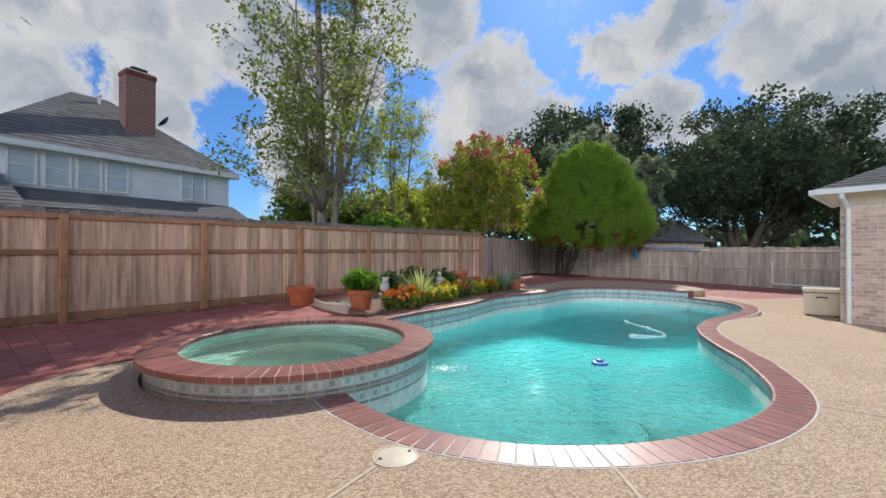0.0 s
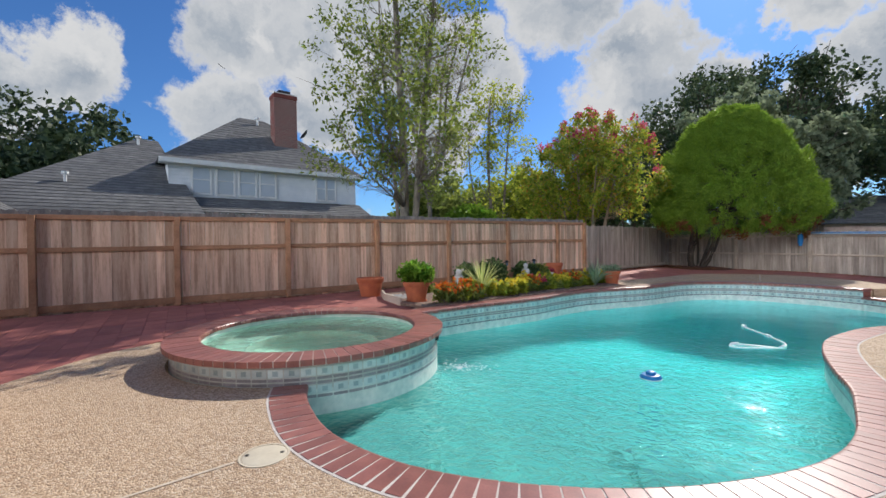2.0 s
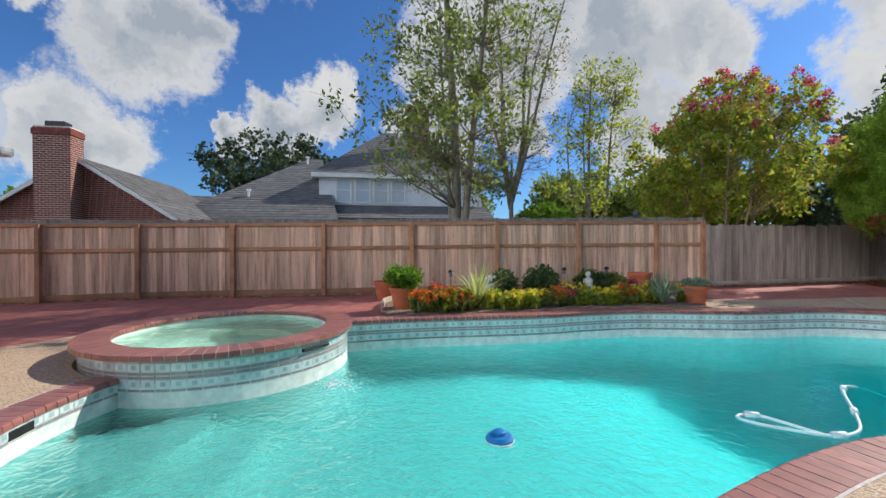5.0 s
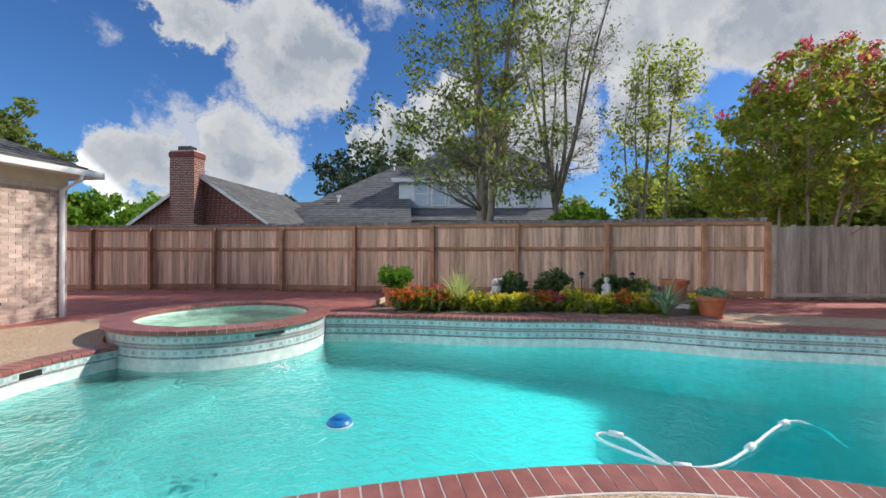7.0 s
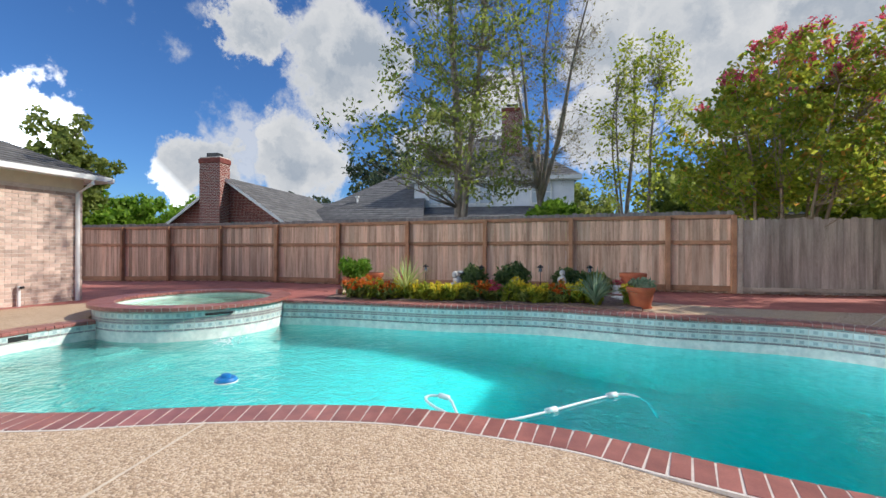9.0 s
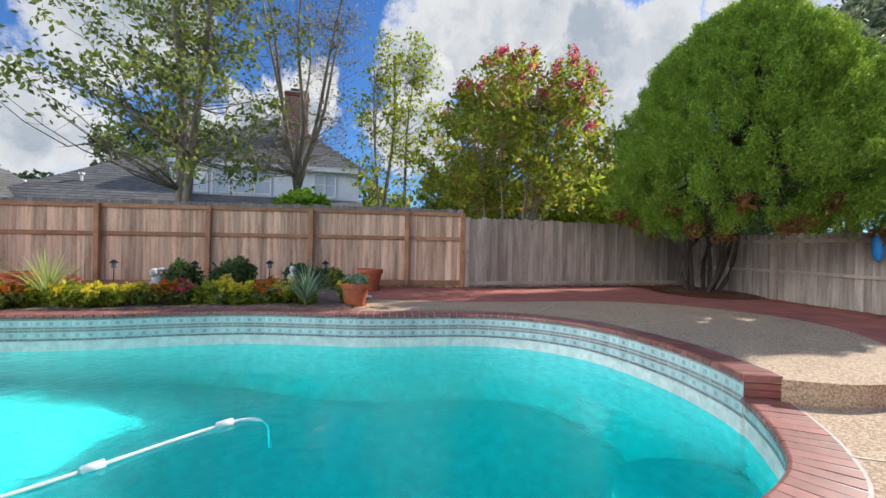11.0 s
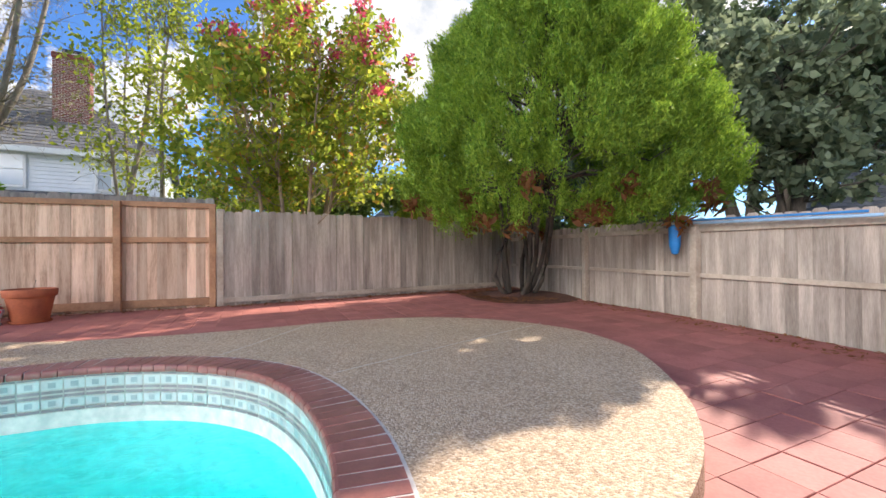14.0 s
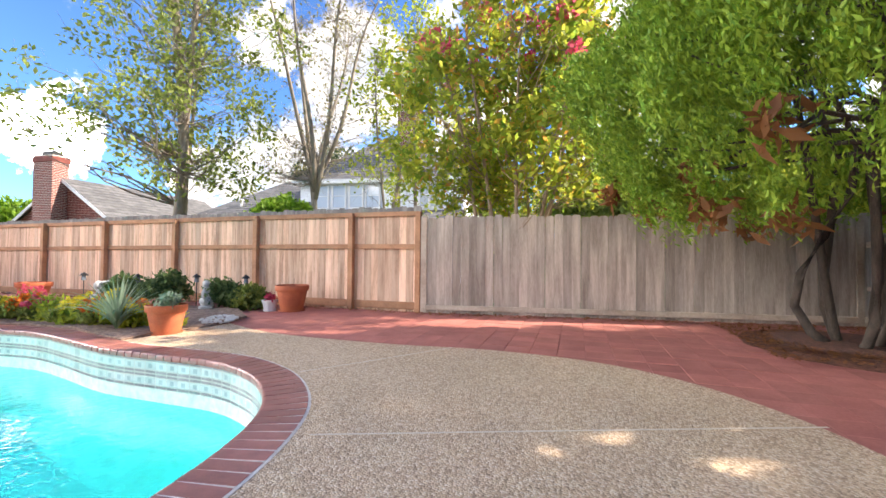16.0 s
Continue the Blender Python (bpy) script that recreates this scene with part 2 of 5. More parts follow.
M = dict(
    aggregate=aggregate_material(),
    red_tile=material("red_paver", (0.46, 0.165, 0.13), (0.33, 0.105, 0.085), scale=3, fine=45, rough=0.75, bump=0.25, rand=0.12),
    red_cut=material("red_paver_cut", (0.46, 0.165, 0.13), (0.33, 0.105, 0.085), scale=3, fine=45, rough=0.75, bump=0.25, island=0.12),
    red_joint=material("red_joint", (0.36, 0.13, 0.10), (0.26, 0.09, 0.075), scale=5, rough=0.95),
    coping=material("coping_brick", (0.38, 0.145, 0.115), (0.26, 0.095, 0.08), scale=9, fine=80, rough=0.36, bump=0.25, rand=0.16, spec=0.6),
    mortar=material("mortar", (0.72, 0.65, 0.58), (0.56, 0.50, 0.44), scale=20, rough=0.95),
    joint=material("deck_joint", (0.70, 0.60, 0.46), (0.58, 0.48, 0.37), scale=20, rough=0.9),
    tile_pale=material("pale_tile", (0.68, 0.76, 0.73), (0.56, 0.66, 0.64), scale=10, rough=0.25, bump=0.05, island=0.12, spec=0.5),
    tile_dark=material("slate_tile", (0.36, 0.34, 0.34), (0.25, 0.24, 0.25), scale=14, rough=0.3, bump=0.05, island=0.2, spec=0.5),
    tile_dot=material("teal_inlay", (0.40, 0.50, 0.50), (0.31, 0.42, 0.43), scale=14, rough=0.3, bump=0.05, island=0.2, spec=0.5),
    grout=material("grout", (0.62, 0.64, 0.58), (0.48, 0.50, 0.45), scale=12, rough=0.9),
    # plaster mottled in two tones, painting the rippled light on the pool floor
    plaster=material("plaster_ripple_light", (0.86, 0.87, 0.80), (0.58, 0.65, 0.60), scale=8.0, fine=18, rough=0.8, bump=0.1),
    water=water_material("pool_water", (0.016, 0.20, 0.225), 9.0, 0.055, (0.0, 0.62, 0.75)),
    spa_water=water_material("spa_water", (0.16, 0.46, 0.40), 4.0, 0.03),
    fence=material("cedar_picket", (0.80, 0.58, 0.42), (0.43, 0.25, 0.16), scale=2.0, fine=22, rough=0.85, bump=0.5, rand=0.30, grain=(7, 7, 0.5), third=(0.68, 0.455, 0.31)),
    fence_end=material("weathered_tip", (0.30, 0.27, 0.24), (0.16, 0.14, 0.13), scale=3, fine=25, rough=0.9, bump=0.4, rand=0.2, grain=(5, 5, 1)),
    rail=material("cedar_rail", (0.52, 0.275, 0.15), (0.32, 0.16, 0.085), scale=3, fine=25, rough=0.85, bump=0.4, rand=0.15),
    grey=material("silvered_picket", (0.50, 0.42, 0.35), (0.26, 0.21, 0.17), scale=2.0, fine=22, rough=0.9, bump=0.45, rand=0.22, grain=(6, 6, 0.6)),
    greyrail=material("silvered_rail", (0.58, 0.48, 0.38), (0.38, 0.30, 0.23), scale=3, fine=25, rough=0.9, bump=0.4, rand=0.15),
    soil=material("mulch", (0.34, 0.23, 0.17), (0.13, 0.08, 0.06), scale=14, fine=70, rough=1.0, bump=0.9, bumpd=0.03),
    bark_chips=material("bark_chips", (0.26, 0.11, 0.07), (0.08, 0.035, 0.025), scale=22, fine=90, rough=1.0, bump=1.0, bumpd=0.04),
    grass=material("lawn", (0.10, 0.14, 0.05), (0.05, 0.08, 0.03), scale=3, fine=40, rough=1.0, bump=0.6, bumpd=0.03),
    terracotta=material("terracotta", (0.54, 0.155, 0.065), (0.39, 0.105, 0.05), scale=7, fine=50, rough=0.8, bump=0.15),
    stone=material("white_stone", (0.62, 0.60, 0.55), (0.40, 0.39, 0.36), scale=12, rough=0.85, bump=0.4),
    lid=material("cream_plastic", (0.72, 0.64, 0.48), (0.62, 0.54, 0.40), scale=6, rough=0.5, bump=0.05),
    white=material("white_paint", (0.80, 0.80, 0.78), (0.68, 0.68, 0.67), scale=3, rough=0.5, bump=0.05),
    siding=material("white_siding", (0.78, 0.80, 0.82), (0.66, 0.69, 0.72), scale=2, rough=0.6, bump=0.1),
    shingle=material("grey_shingle", (0.17, 0.165, 0.16), (0.095, 0.095, 0.095), scale=2.5, fine=18, rough=0.95, bump=0.6, bumpd=0.02, island=0.14),
    brick_red=material("red_brick", (0.27, 0.075, 0.055), (0.14, 0.038, 0.03), scale=5, fine=40, rough=0.85, bump=0.4, island=0.25),
    brick_tan=material("tan_brick", (0.64, 0.49, 0.41), (0.44, 0.31, 0.25), scale=4, fine=40, rough=0.85, bump=0.4, island=0.26),
    pane=material("window_pane", (0.16, 0.19, 0.22), (0.10, 0.12, 0.14), scale=2, rough=0.08, bump=0, spec=0.8),
    blind=material("grey_blind", (0.42, 0.45, 0.47), (0.32, 0.35, 0.37), scale=3, rough=0.6, bump=0.1),
    pane_clear=material("clear_pane", (0.5, 0.55, 0.6), (0.45, 0.5, 0.55), scale=2, rough=0.05, bump=0, spec=0.8),
    metal=material("dark_metal", (0.06, 0.06, 0.06), (0.03, 0.03, 0.03), scale=8, rough=0.5, metal=0.7),
    blue=material("blue_plastic", (0.02, 0.22, 0.55), (0.015, 0.16, 0.42), scale=6, rough=0.4, bump=0.05),
    pale_blue=material("pale_blue_tube", (0.35, 0.55, 0.72), (0.25, 0.42, 0.6), scale=6, rough=0.4, bump=0.05),
    hose=material("white_hose", (0.78, 0.80, 0.80), (0.62, 0.66, 0.66), scale=6, rough=0.45, bump=0.05),
    bark_grey=material("pale_bark", (0.30, 0.255, 0.20), (0.15, 0.125, 0.10), scale=6, fine=40, rough=0.95, bump=0.7, bumpd=0.02, grain=(2, 2, 0.7)),
    bark_dark=material("dark_bark", (0.12, 0.09, 0.07), (0.05, 0.04, 0.03), scale=6, fine=40, rough=0.95, bump=0.8, bumpd=0.03, grain=(2, 2, 0.6)),
    bark_tan=material("smooth_tan_bark", (0.36, 0.26, 0.17), (0.22, 0.155, 0.10), scale=4, fine=20, rough=0.8, bump=0.3, grain=(2, 2, 0.6)),
    leaf_tall=leaf_material("leaf_olive", (0.12, 0.17, 0.035), (0.33, 0.37, 0.085)),
    leaf_yellow=leaf_material("leaf_yellow_green", (0.20, 0.27, 0.035), (0.50, 0.52, 0.06), spread=0.66),
    leaf_myrtle=leaf_material("leaf_myrtle", (0.15, 0.26, 0.03), (0.46, 0.48, 0.06), (0.60, 0.28, 0.06), spread=0.68),
    leaf_bare=leaf_material("leaf_brownish", (0.16, 0.15, 0.06), (0.32, 0.29, 0.12)),
    bark_pale=material("weathered_pale_bark", (0.34, 0.29, 0.24), (0.19, 0.16, 0.13), scale=6, fine=40, rough=0.95, bump=0.6, bumpd=0.02, grain=(2, 2, 0.7)),
    blossom=leaf_material("pink_blossom", (0.50, 0.05, 0.10), (0.68, 0.14, 0.20)),
    leaf_cedar=leaf_material("leaf_juniper", (0.12, 0.23, 0.02), (0.34, 0.47, 0.05), spread=0.4),
    leaf_oak=leaf_material("leaf_oak", (0.03, 0.055, 0.025), (0.10, 0.13, 0.055), spread=0.3),
    leaf_grey=leaf_material("leaf_grey_green", (0.13, 0.17, 0.10), (0.30, 0.34, 0.20), spread=0.5),
    leaf_hedge=leaf_material("leaf_hedge", (0.12, 0.25, 0.02), (0.30, 0.46, 0.05)),
    leaf_fern=leaf_material("leaf_fern", (0.09, 0.20, 0.015), (0.22, 0.38, 0.04)),
    leaf_blade=leaf_material("leaf_blade", (0.30, 0.38, 0.09), (0.70, 0.68, 0.30), spread=0.55),
    leaf_shrub=leaf_material("leaf_dark_shrub", (0.06, 0.11, 0.035), (0.17, 0.24, 0.08)),
    leaf_agave=leaf_material("leaf_agave", (0.18, 0.28, 0.16), (0.40, 0.48, 0.32)),
    flower_yellow=leaf_material("yellow_flower", (0.70, 0.52, 0.03), (0.85, 0.74, 0.08), spread=0.5),
    flower_orange=leaf_material("orange_flower", (0.60, 0.10, 0.02), (0.75, 0.26, 0.03)),
    brown_leaf=leaf_material("brown_leaf", (0.20, 0.08, 0.03), (0.34, 0.15, 0.06)),
)


# ---- helpers of this scene ----
def mesh_of(bm, name, *mats):
    me = bpy.data.meshes.new(name)
    bmesh.ops.recalc_face_normals(bm, faces=bm.faces[:])
    bm.to_mesh(me)
    bm.free()
    for k in mats:
        me.materials.append(M[k])
    return me


def data_of(name, verts, faces, *mats, index=None):
    me = bpy.data.meshes.new(name)
    me.from_pydata(verts, [], faces)
    for k in mats:
        me.materials.append(M[k])
    if index is not None:
        me.polygons.foreach_set("material_index", index)
    me.update()
    return me


def part(name, bm, mat, parent, label=""):
    ob = new(name, mesh_of(bm, name, mat) if isinstance(bm, bmesh.types.BMesh) else bm)
    ob.parent = parent
    if label:
        tagged(ob, label)
    return ob


def thing(name, label, category, m=None, group="", kind=""):
    ob = tagged(new(name), label, category, group, kind)
    if m is not None:
        ob.matrix_world = m
    return ob


def box(sx, sy, sz, at=(0, 0, 0), bevel=0.0, turn=0.0, bm=None, seg=1):
    """A box of that size, its base's middle at `at`."""
    bm = bm or bmesh.new()
    r = bmesh.ops.create_cube(bm, size=1)
    vs = r["verts"]
    bmesh.ops.scale(bm, vec=(sx, sy, sz), verts=vs)
    if bevel:
        es = list({e for v in vs for e in v.link_edges})
        g = bmesh.ops.bevel(bm, geom=es, offset=bevel, segments=seg, affect="EDGES", profile=0.6)
        vs = list({v for v in vs if v.is_valid} | set(g["verts"]))
    bmesh.ops.transform(bm, matrix=Matrix.Translation((at[0], at[1], at[2] + sz / 2)) @ Matrix.Rotation(turn, 4, "Z"), verts=vs)
    return bm


def lathe(profile, n=28, bm=None, at=(0, 0, 0)):
    """Radius and height pairs turned round z."""
    bm = bm or bmesh.new()
    def ring_at(r, z):
        if r < 1e-5:
            return [bm.verts.new((at[0], at[1], at[2] + z))]
        return [bm.verts.new((at[0] + r * math.cos(2 * math.pi * i / n), at[1] + r * math.sin(2 * math.pi * i / n), at[2] + z)) for i in range(n)]

    last, head = None, None
    for k in range(len(profile) - 1):
        (r0, z0), (r1, z1) = profile[k], profile[k + 1]
        now = math.atan2(z1 - z0, r1 - r0)
        turn = abs((now - head + math.pi) % (2 * math.pi) - math.pi) if head is not None else 9
        a = last if turn < 0.6 else ring_at(r0, z0)
        b = ring_at(r1, z1)
        for i in range(n):
            j = (i + 1) % n
            if len(a) == 1 and len(b) == 1:
                continue
            if len(a) == 1:
                q = (a[0], b[j], b[i])
            elif len(b) == 1:
                q = (a[i], a[j], b[0])
            else:
                q = (a[i], a[j], b[j], b[i])
            bm.faces.new(q).smooth = True
        last, head = b, now
    return bm


def tube(points, radii, n=8, verts=None, faces=None):
    """A round tube along points, appended to vertex and face lists."""
    verts = [] if verts is None else verts
    faces = [] if faces is None else faces
    pts = [Vector(p) for p in points]
    base = len(verts)
    for i, p in enumerate(pts):
        d = (pts[min(i + 1, len(pts) - 1)] - pts[max(i - 1, 0)]).normalized()
        a = d.cross(Vector((0, 0, 1)) if abs(d.z) < 0.9 else Vector((1, 0, 0))).normalized()
        b = d.cross(a)
        r = radii[i] if isinstance(radii, (list, tuple)) else radii
        for k in range(n):
            t = 2 * math.pi * k / n
            verts.append(tuple(p + a * (r * math.cos(t)) + b * (r * math.sin(t))))
    for i in range(len(pts) - 1):
        for k in range(n):
            j = (k + 1) % n
            faces.append((base + i * n + k, base + i * n + j, base + (i + 1) * n + j, base + (i + 1) * n + k))
    faces.append(tuple(base + k for k in range(n))[::-1])
    faces.append(tuple(base + (len(pts) - 1) * n + k for k in range(n)))
    return verts, faces


def smooth(me):
    me.polygons.foreach_set("use_smooth", [True] * len(me.polygons))
    return me


def curve(points, step=0.12):
    """A smooth line through points, evenly stepped."""
    P = [np.array(p, float) for p in points]
    P = [2 * P[0] - P[1]] + P + [2 * P[-1] - P[-2]]
    raw = []
    for i in range(1, len(P) - 2):
        a, b, c, d = P[i - 1:i + 3]
        for t in np.linspace(0, 1, 24, endpoint=False):
            raw.append(0.5 * (2 * b + (c - a) * t + (2 * a - 5 * b + 4 * c - d) * t * t + (3 * b - a - 3 * c + d) * t ** 3))
    raw.append(P[-2])
    raw = np.array(raw)
    s = np.concatenate([[0], np.cumsum(np.linalg.norm(np.diff(raw, axis=0), axis=1))])
    n = max(2, int(round(s[-1] / step)) + 1)
    q = np.linspace(0, s[-1], n)
    return list(zip(*[np.interp(q, s, raw[:, k]) for k in range(raw.shape[1])]))


def offset(line, d):
    """The line moved d to its right."""
    out = []
    for i, p in enumerate(line):
        a, b = line[max(i - 1, 0)], line[min(i + 1, len(line) - 1)]
        tx, ty = b[0] - a[0], b[1] - a[1]
        k = math.hypot(tx, ty) or 1
        out.append((p[0] + ty / k * d, p[1] - tx / k * d))
    return out


def clip(poly, x0, y0, x1, y1):
    """The part of a polygon inside a rectangle."""
    for axis, lim, sign in ((0, x0, 1), (0, x1, -1), (1, y0, 1), (1, y1, -1)):
        out = []
        for i, b in enumerate(poly):
            a = poly[i - 1]
            ina, inb = (a[axis] - lim) * sign >= 0, (b[axis] - lim) * sign >= 0
            if ina != inb:
                t = (lim - a[axis]) / (b[axis] - a[axis])
                out.append((a[0] + (b[0] - a[0]) * t, a[1] + (b[1] - a[1]) * t))
            if inb:
                out.append(b)
        poly = out
        if len(poly) < 3:
            return []
    return poly


def area(poly):
    return 0.5 * sum(poly[i - 1][0] * p[1] - p[0] * poly[i - 1][1] for i, p in enumerate(poly))


def inside(poly, x, y):
    hit = False
    for i, b in enumerate(poly):
        a = poly[i - 1]
        if (a[1] > y) != (b[1] > y) and x < (b[0] - a[0]) * (y - a[1]) / (b[1] - a[1]) + a[0]:
            hit = not hit
    return hit


def sheet(poly, cell, zf, thick=0.0, x_axis=(1, 0), gap=0.0, keep=None):
    """A polygon cut into square cells and laid at zf(x, y): vertices and faces; thick adds sides down."""
    ux, uy = x_axis
    loc = [(p[0] * ux + p[1] * uy, -p[0] * uy + p[1] * ux) for p in poly]
    xs, ys = [p[0] for p in loc], [p[1] for p in loc]
    verts, faces = [], []
    for i in range(math.floor(min(xs) / cell), math.ceil(max(xs) / cell)):
        col = clip(loc, i * cell + gap, min(ys) - 1, (i + 1) * cell - gap, max(ys) + 1)
        if not col:
            continue
        for j in range(math.floor(min(ys) / cell), math.ceil(max(ys) / cell)):
            if keep and not keep(i, j):
                continue
            c = clip(col, i * cell + gap, j * cell + gap, (i + 1) * cell - gap, (j + 1) * cell - gap)
            if len(c) < 3 or abs(area(c)) < 2e-4:
                continue
            if area(c) < 0:
                c = c[::-1]
            w = [(p[0] * ux - p[1] * uy, p[0] * uy + p[1] * ux) for p in c]
            b = len(verts)
            verts += [(x, y, zf(x, y)) for x, y in w]
            n = len(w)
            faces.append(tuple(range(b, b + n)))
            if thick:
                verts += [(x, y, zf(x, y) - thick) for x, y in w]
                faces += [(b + k, b + n + k, b + n + (k + 1) % n, b + (k + 1) % n) for k in range(n)]
    return verts, faces


def sstep(a, b, x):
    t = min(1, max(0, (x - a) / (b - a)))
    return t * t * (3 - 2 * t)


def up_hill(x, y):
    """Height of the upper deck and the red paving behind it."""
    return 0.17 + 0.07 * min(1, max(0, (-0.8 * x + 0.6 * y - 5) / 3.4)) * sstep(7, 14, y)


def red_z(x, y):
    if x > 7.0:
        far = 0.19 * sstep(13.2, 19.0, y)
        return far + (up_hill(x, y) - far) * sstep(8.4, 7.0, x)
    return up_hill(x, y) * sstep(8.7, 13.5, 1.427 * y - 0.779 * x)


def low_z(x, y):
    return 0.006 - 0.10 * sstep(5.6, 8.2, x) * (1 - sstep(9.3, 11.3, y))


# ---- plan ----
U, V = (0.627, 0.779), (0.779, -0.627)
SPA, SPA_R = (-1.76, 5.10), 1.70
WATER = -0.30


def arc(a0, a1, r, n=40, c=SPA):
    return [(c[0] + r * math.cos(radians(a0 + (a1 - a0) * i / n)), c[1] + r * math.sin(radians(a0 + (a1 - a0) * i / n))) for i in range(n + 1)]


LOW_IN = curve([(-0.86, 3.74), (-0.62, 3.42), (-0.09, 2.97), (0.51, 2.74), (1.08, 2.70), (1.73, 2.81), (2.27, 3.02), (2.77, 3.33), (3.14, 3.67), (3.42, 4.08),
                (3.66, 4.6), (3.86, 5.1), (4.04, 5.80), (4.29, 6.57), (4.59, 7.21), (4.97, 7.72), (5.46, 8.24), (5.95, 8.59),
                (6.53, 9.04), (7.11, 9.59), (7.57, 10.30), (7.79, 11.1), (7.75, 11.60), (7.62, 12.03), (7.46, 12.42)])
LOW_OUT = offset(LOW_IN, 0.29)
UP_IN = curve([(7.46, 12.38), (7.27, 12.64), (6.84, 13.06), (6.24, 13.46), (5.64, 13.69), (5.10, 13.71), (4.58, 13.58), (4.04, 13.25), (3.58, 12.72), (2.98, 12.02),
               (2.25, 11.42), (1.62, 10.86), (1.10, 10.10), (0.66, 9.30), (0.06, 8.50), (-0.54, 7.72), (-1.00, 6.98), (-1.25, 6.50)])
UP_OUT = offset(UP_IN, 0.29)
POOL = LOW_IN + UP_IN + arc(68, -58, 1.62)
EDGE = curve([(7.69, 12.46), (7.84, 12.53), (8.02, 12.63), (8.20, 12.78), (8.34, 12.98), (8.46, 13.27), (8.54, 13.64), (8.57, 14.04), (8.53, 14.60), (8.33, 15.45), (8.04, 16.10), (7.40, 16.74), (6.42, 17.00),
              (5.42, 16.76), (4.52, 15.98), (3.88, 15.05), (3.05, 14.05), (2.40, 13.50), (1.72, 13.12)], 0.15)
RED_RIGHT = curve([(8.36, 13.01), (8.42, 12.72), (8.52, 12.40), (8.63, 12.16), (8.76, 11.99), (8.92, 11.90), (9.25, 11.94), (9.96, 12.12), (11.5, 12.45), (14.0, 12.9)], 0.2)
RED_LEFT = [(-0.3, -0.5), (-2.58, 1.28), (-3.3, 2.0), (-3.78, 2.9), (-4.08, 3.9), (-4.0, 4.6), (-3.42, 5.32)]
GATE, CORNER, WEST = (1.55, 16.10), (5.00, 21.92), (-14.9, -4.34)
EAST = (14.6, 12.88)


def near(line, p):
    return min(range(len(line)), key=lambda i: (line[i][0] - p[0]) ** 2 + (line[i][1] - p[1]) ** 2)


# ---- ground, decks, pool ----
def ground():
    bm = bmesh.new()
    R, hole = 600.0, [(-3.3, 2.6), (8.1, 2.6), (8.1, 13.9), (-3.3, 13.9)]
    outer = [bm.verts.new((R * math.cos(a), R * math.sin(a), -0.26)) for a in np.linspace(0, 2 * math.pi, 48, endpoint=False)]
    inner = [bm.verts.new((x, y, -0.26)) for x, y in hole]
    for loop in (outer, inner):
        for i, v in enumerate(loop):
            bm.edges.new((loop[i - 1], v))
    bmesh.ops.triangle_fill(bm, edges=bm.edges[:], use_beauty=True)
    for f in bm.faces:
        if f.normal.z < 0:
            f.normal_flip()
    return tagged(new("ground", mesh_of(bm, "ground", "grass")), "flat dull green lawn round the yard", "ground", kind="structure")


ground()
ka, kb = near(EDGE, (8.35, 13.0)), near(UP_OUT, (2.55, 12.05))
LOW_DECK = [p for p in LOW_OUT if p[1] < 12.42] + EDGE[:ka + 1] + RED_RIGHT + [(16, 12.9), (16, -6), (-0.3, -6)] + RED_LEFT + arc(172, 302, 1.66)
PLATFORM = UP_OUT[:kb + 1] + EDGE[::-1]
RED = arc(172, 70, 1.66) + UP_OUT[kb:][::-1] + EDGE[ka:][::-1] + RED_RIGHT + [EAST, CORNER, GATE, WEST, (-9.6, -4.3), (-4.45, 2.37), (-0.7, -0.8)] + RED_LEFT

v, f = sheet(LOW_DECK, 0.5, low_z, 0.2)
tagged(new("pavement", data_of("pavement", v, f, "aggregate")), "tan exposed pebble aggregate pool deck", "deck", kind="structure")
v, f = sheet(PLATFORM, 0.5, lambda x, y: up_hill(x, y) + 0.014, 0.26)
tagged(new("pavement_upper", data_of("pavement_upper", v, f, "aggregate")), "raised tan aggregate deck one step up", "deck", kind="structure")
v, f = sheet(RED, 0.5, lambda x, y: red_z(x, y) - 0.007, 0.15)
red_floor = tagged(new("pavement_red", data_of("pavement_red", v, f, "red_joint")), "square faded red concrete pavers along the fences", "paving", kind="structure")


def strip(line, w, zf, name, mat, label):
    a, b = offset(line, w / 2), offset(line, -w / 2)
    n = len(line)
    vs = [(x, y, zf(x, y) + 0.004) for x, y in a + b]
    return tagged(new(name, data_of(name, vs, [(i, i + 1, n + i + 1, n + i) for i in range(n - 1)], mat)), label, "deck joint", kind="structure")


up5 = lambda x, y: up_hill(x, y) + 0.014
for pts, zf in (([(-0.36, 2.42), (-1.2, 1.0), (-2.2, -0.7)], low_z), ([(1.13, 2.44), (1.18, 1.2), (1.25, -2)], low_z), ([(3.35, 3.5), (4.6, 2.6), (7, 1)], low_z),
                ([(4.33, 6.0), (5.6, 5.3), (8.0, 4.0)], low_z), ([(8.04, 11.62), (8.40, 11.78), (8.74, 11.93)], low_z),
                ([(6.05, 13.98), (6.5, 15.4), (7.0, 16.95)], up5), ([(4.66, 13.98), (4.4, 15.0), (4.25, 15.6)], up5)):
    strip(curve(pts, 0.3), 0.022, zf, "deck_joint", "joint", "pale straight control joint in the pebble deck")


def ribbon(line, z0, z1, inward=0.0):
    """An upright band along a line, pushed towards the pool."""
    l = offset(line, -inward)
    n = len(l)
    return [(x, y, z0) for x, y in l] + [(x, y, z1) for x, y in l], [(i, i + 1, n + i + 1, n + i) for i in range(n - 1)]


def pool_floor(x, y):
    return -1.30 - 0.95 * sstep(6.2, 10.5, y * 0.8 + x * 0.35)


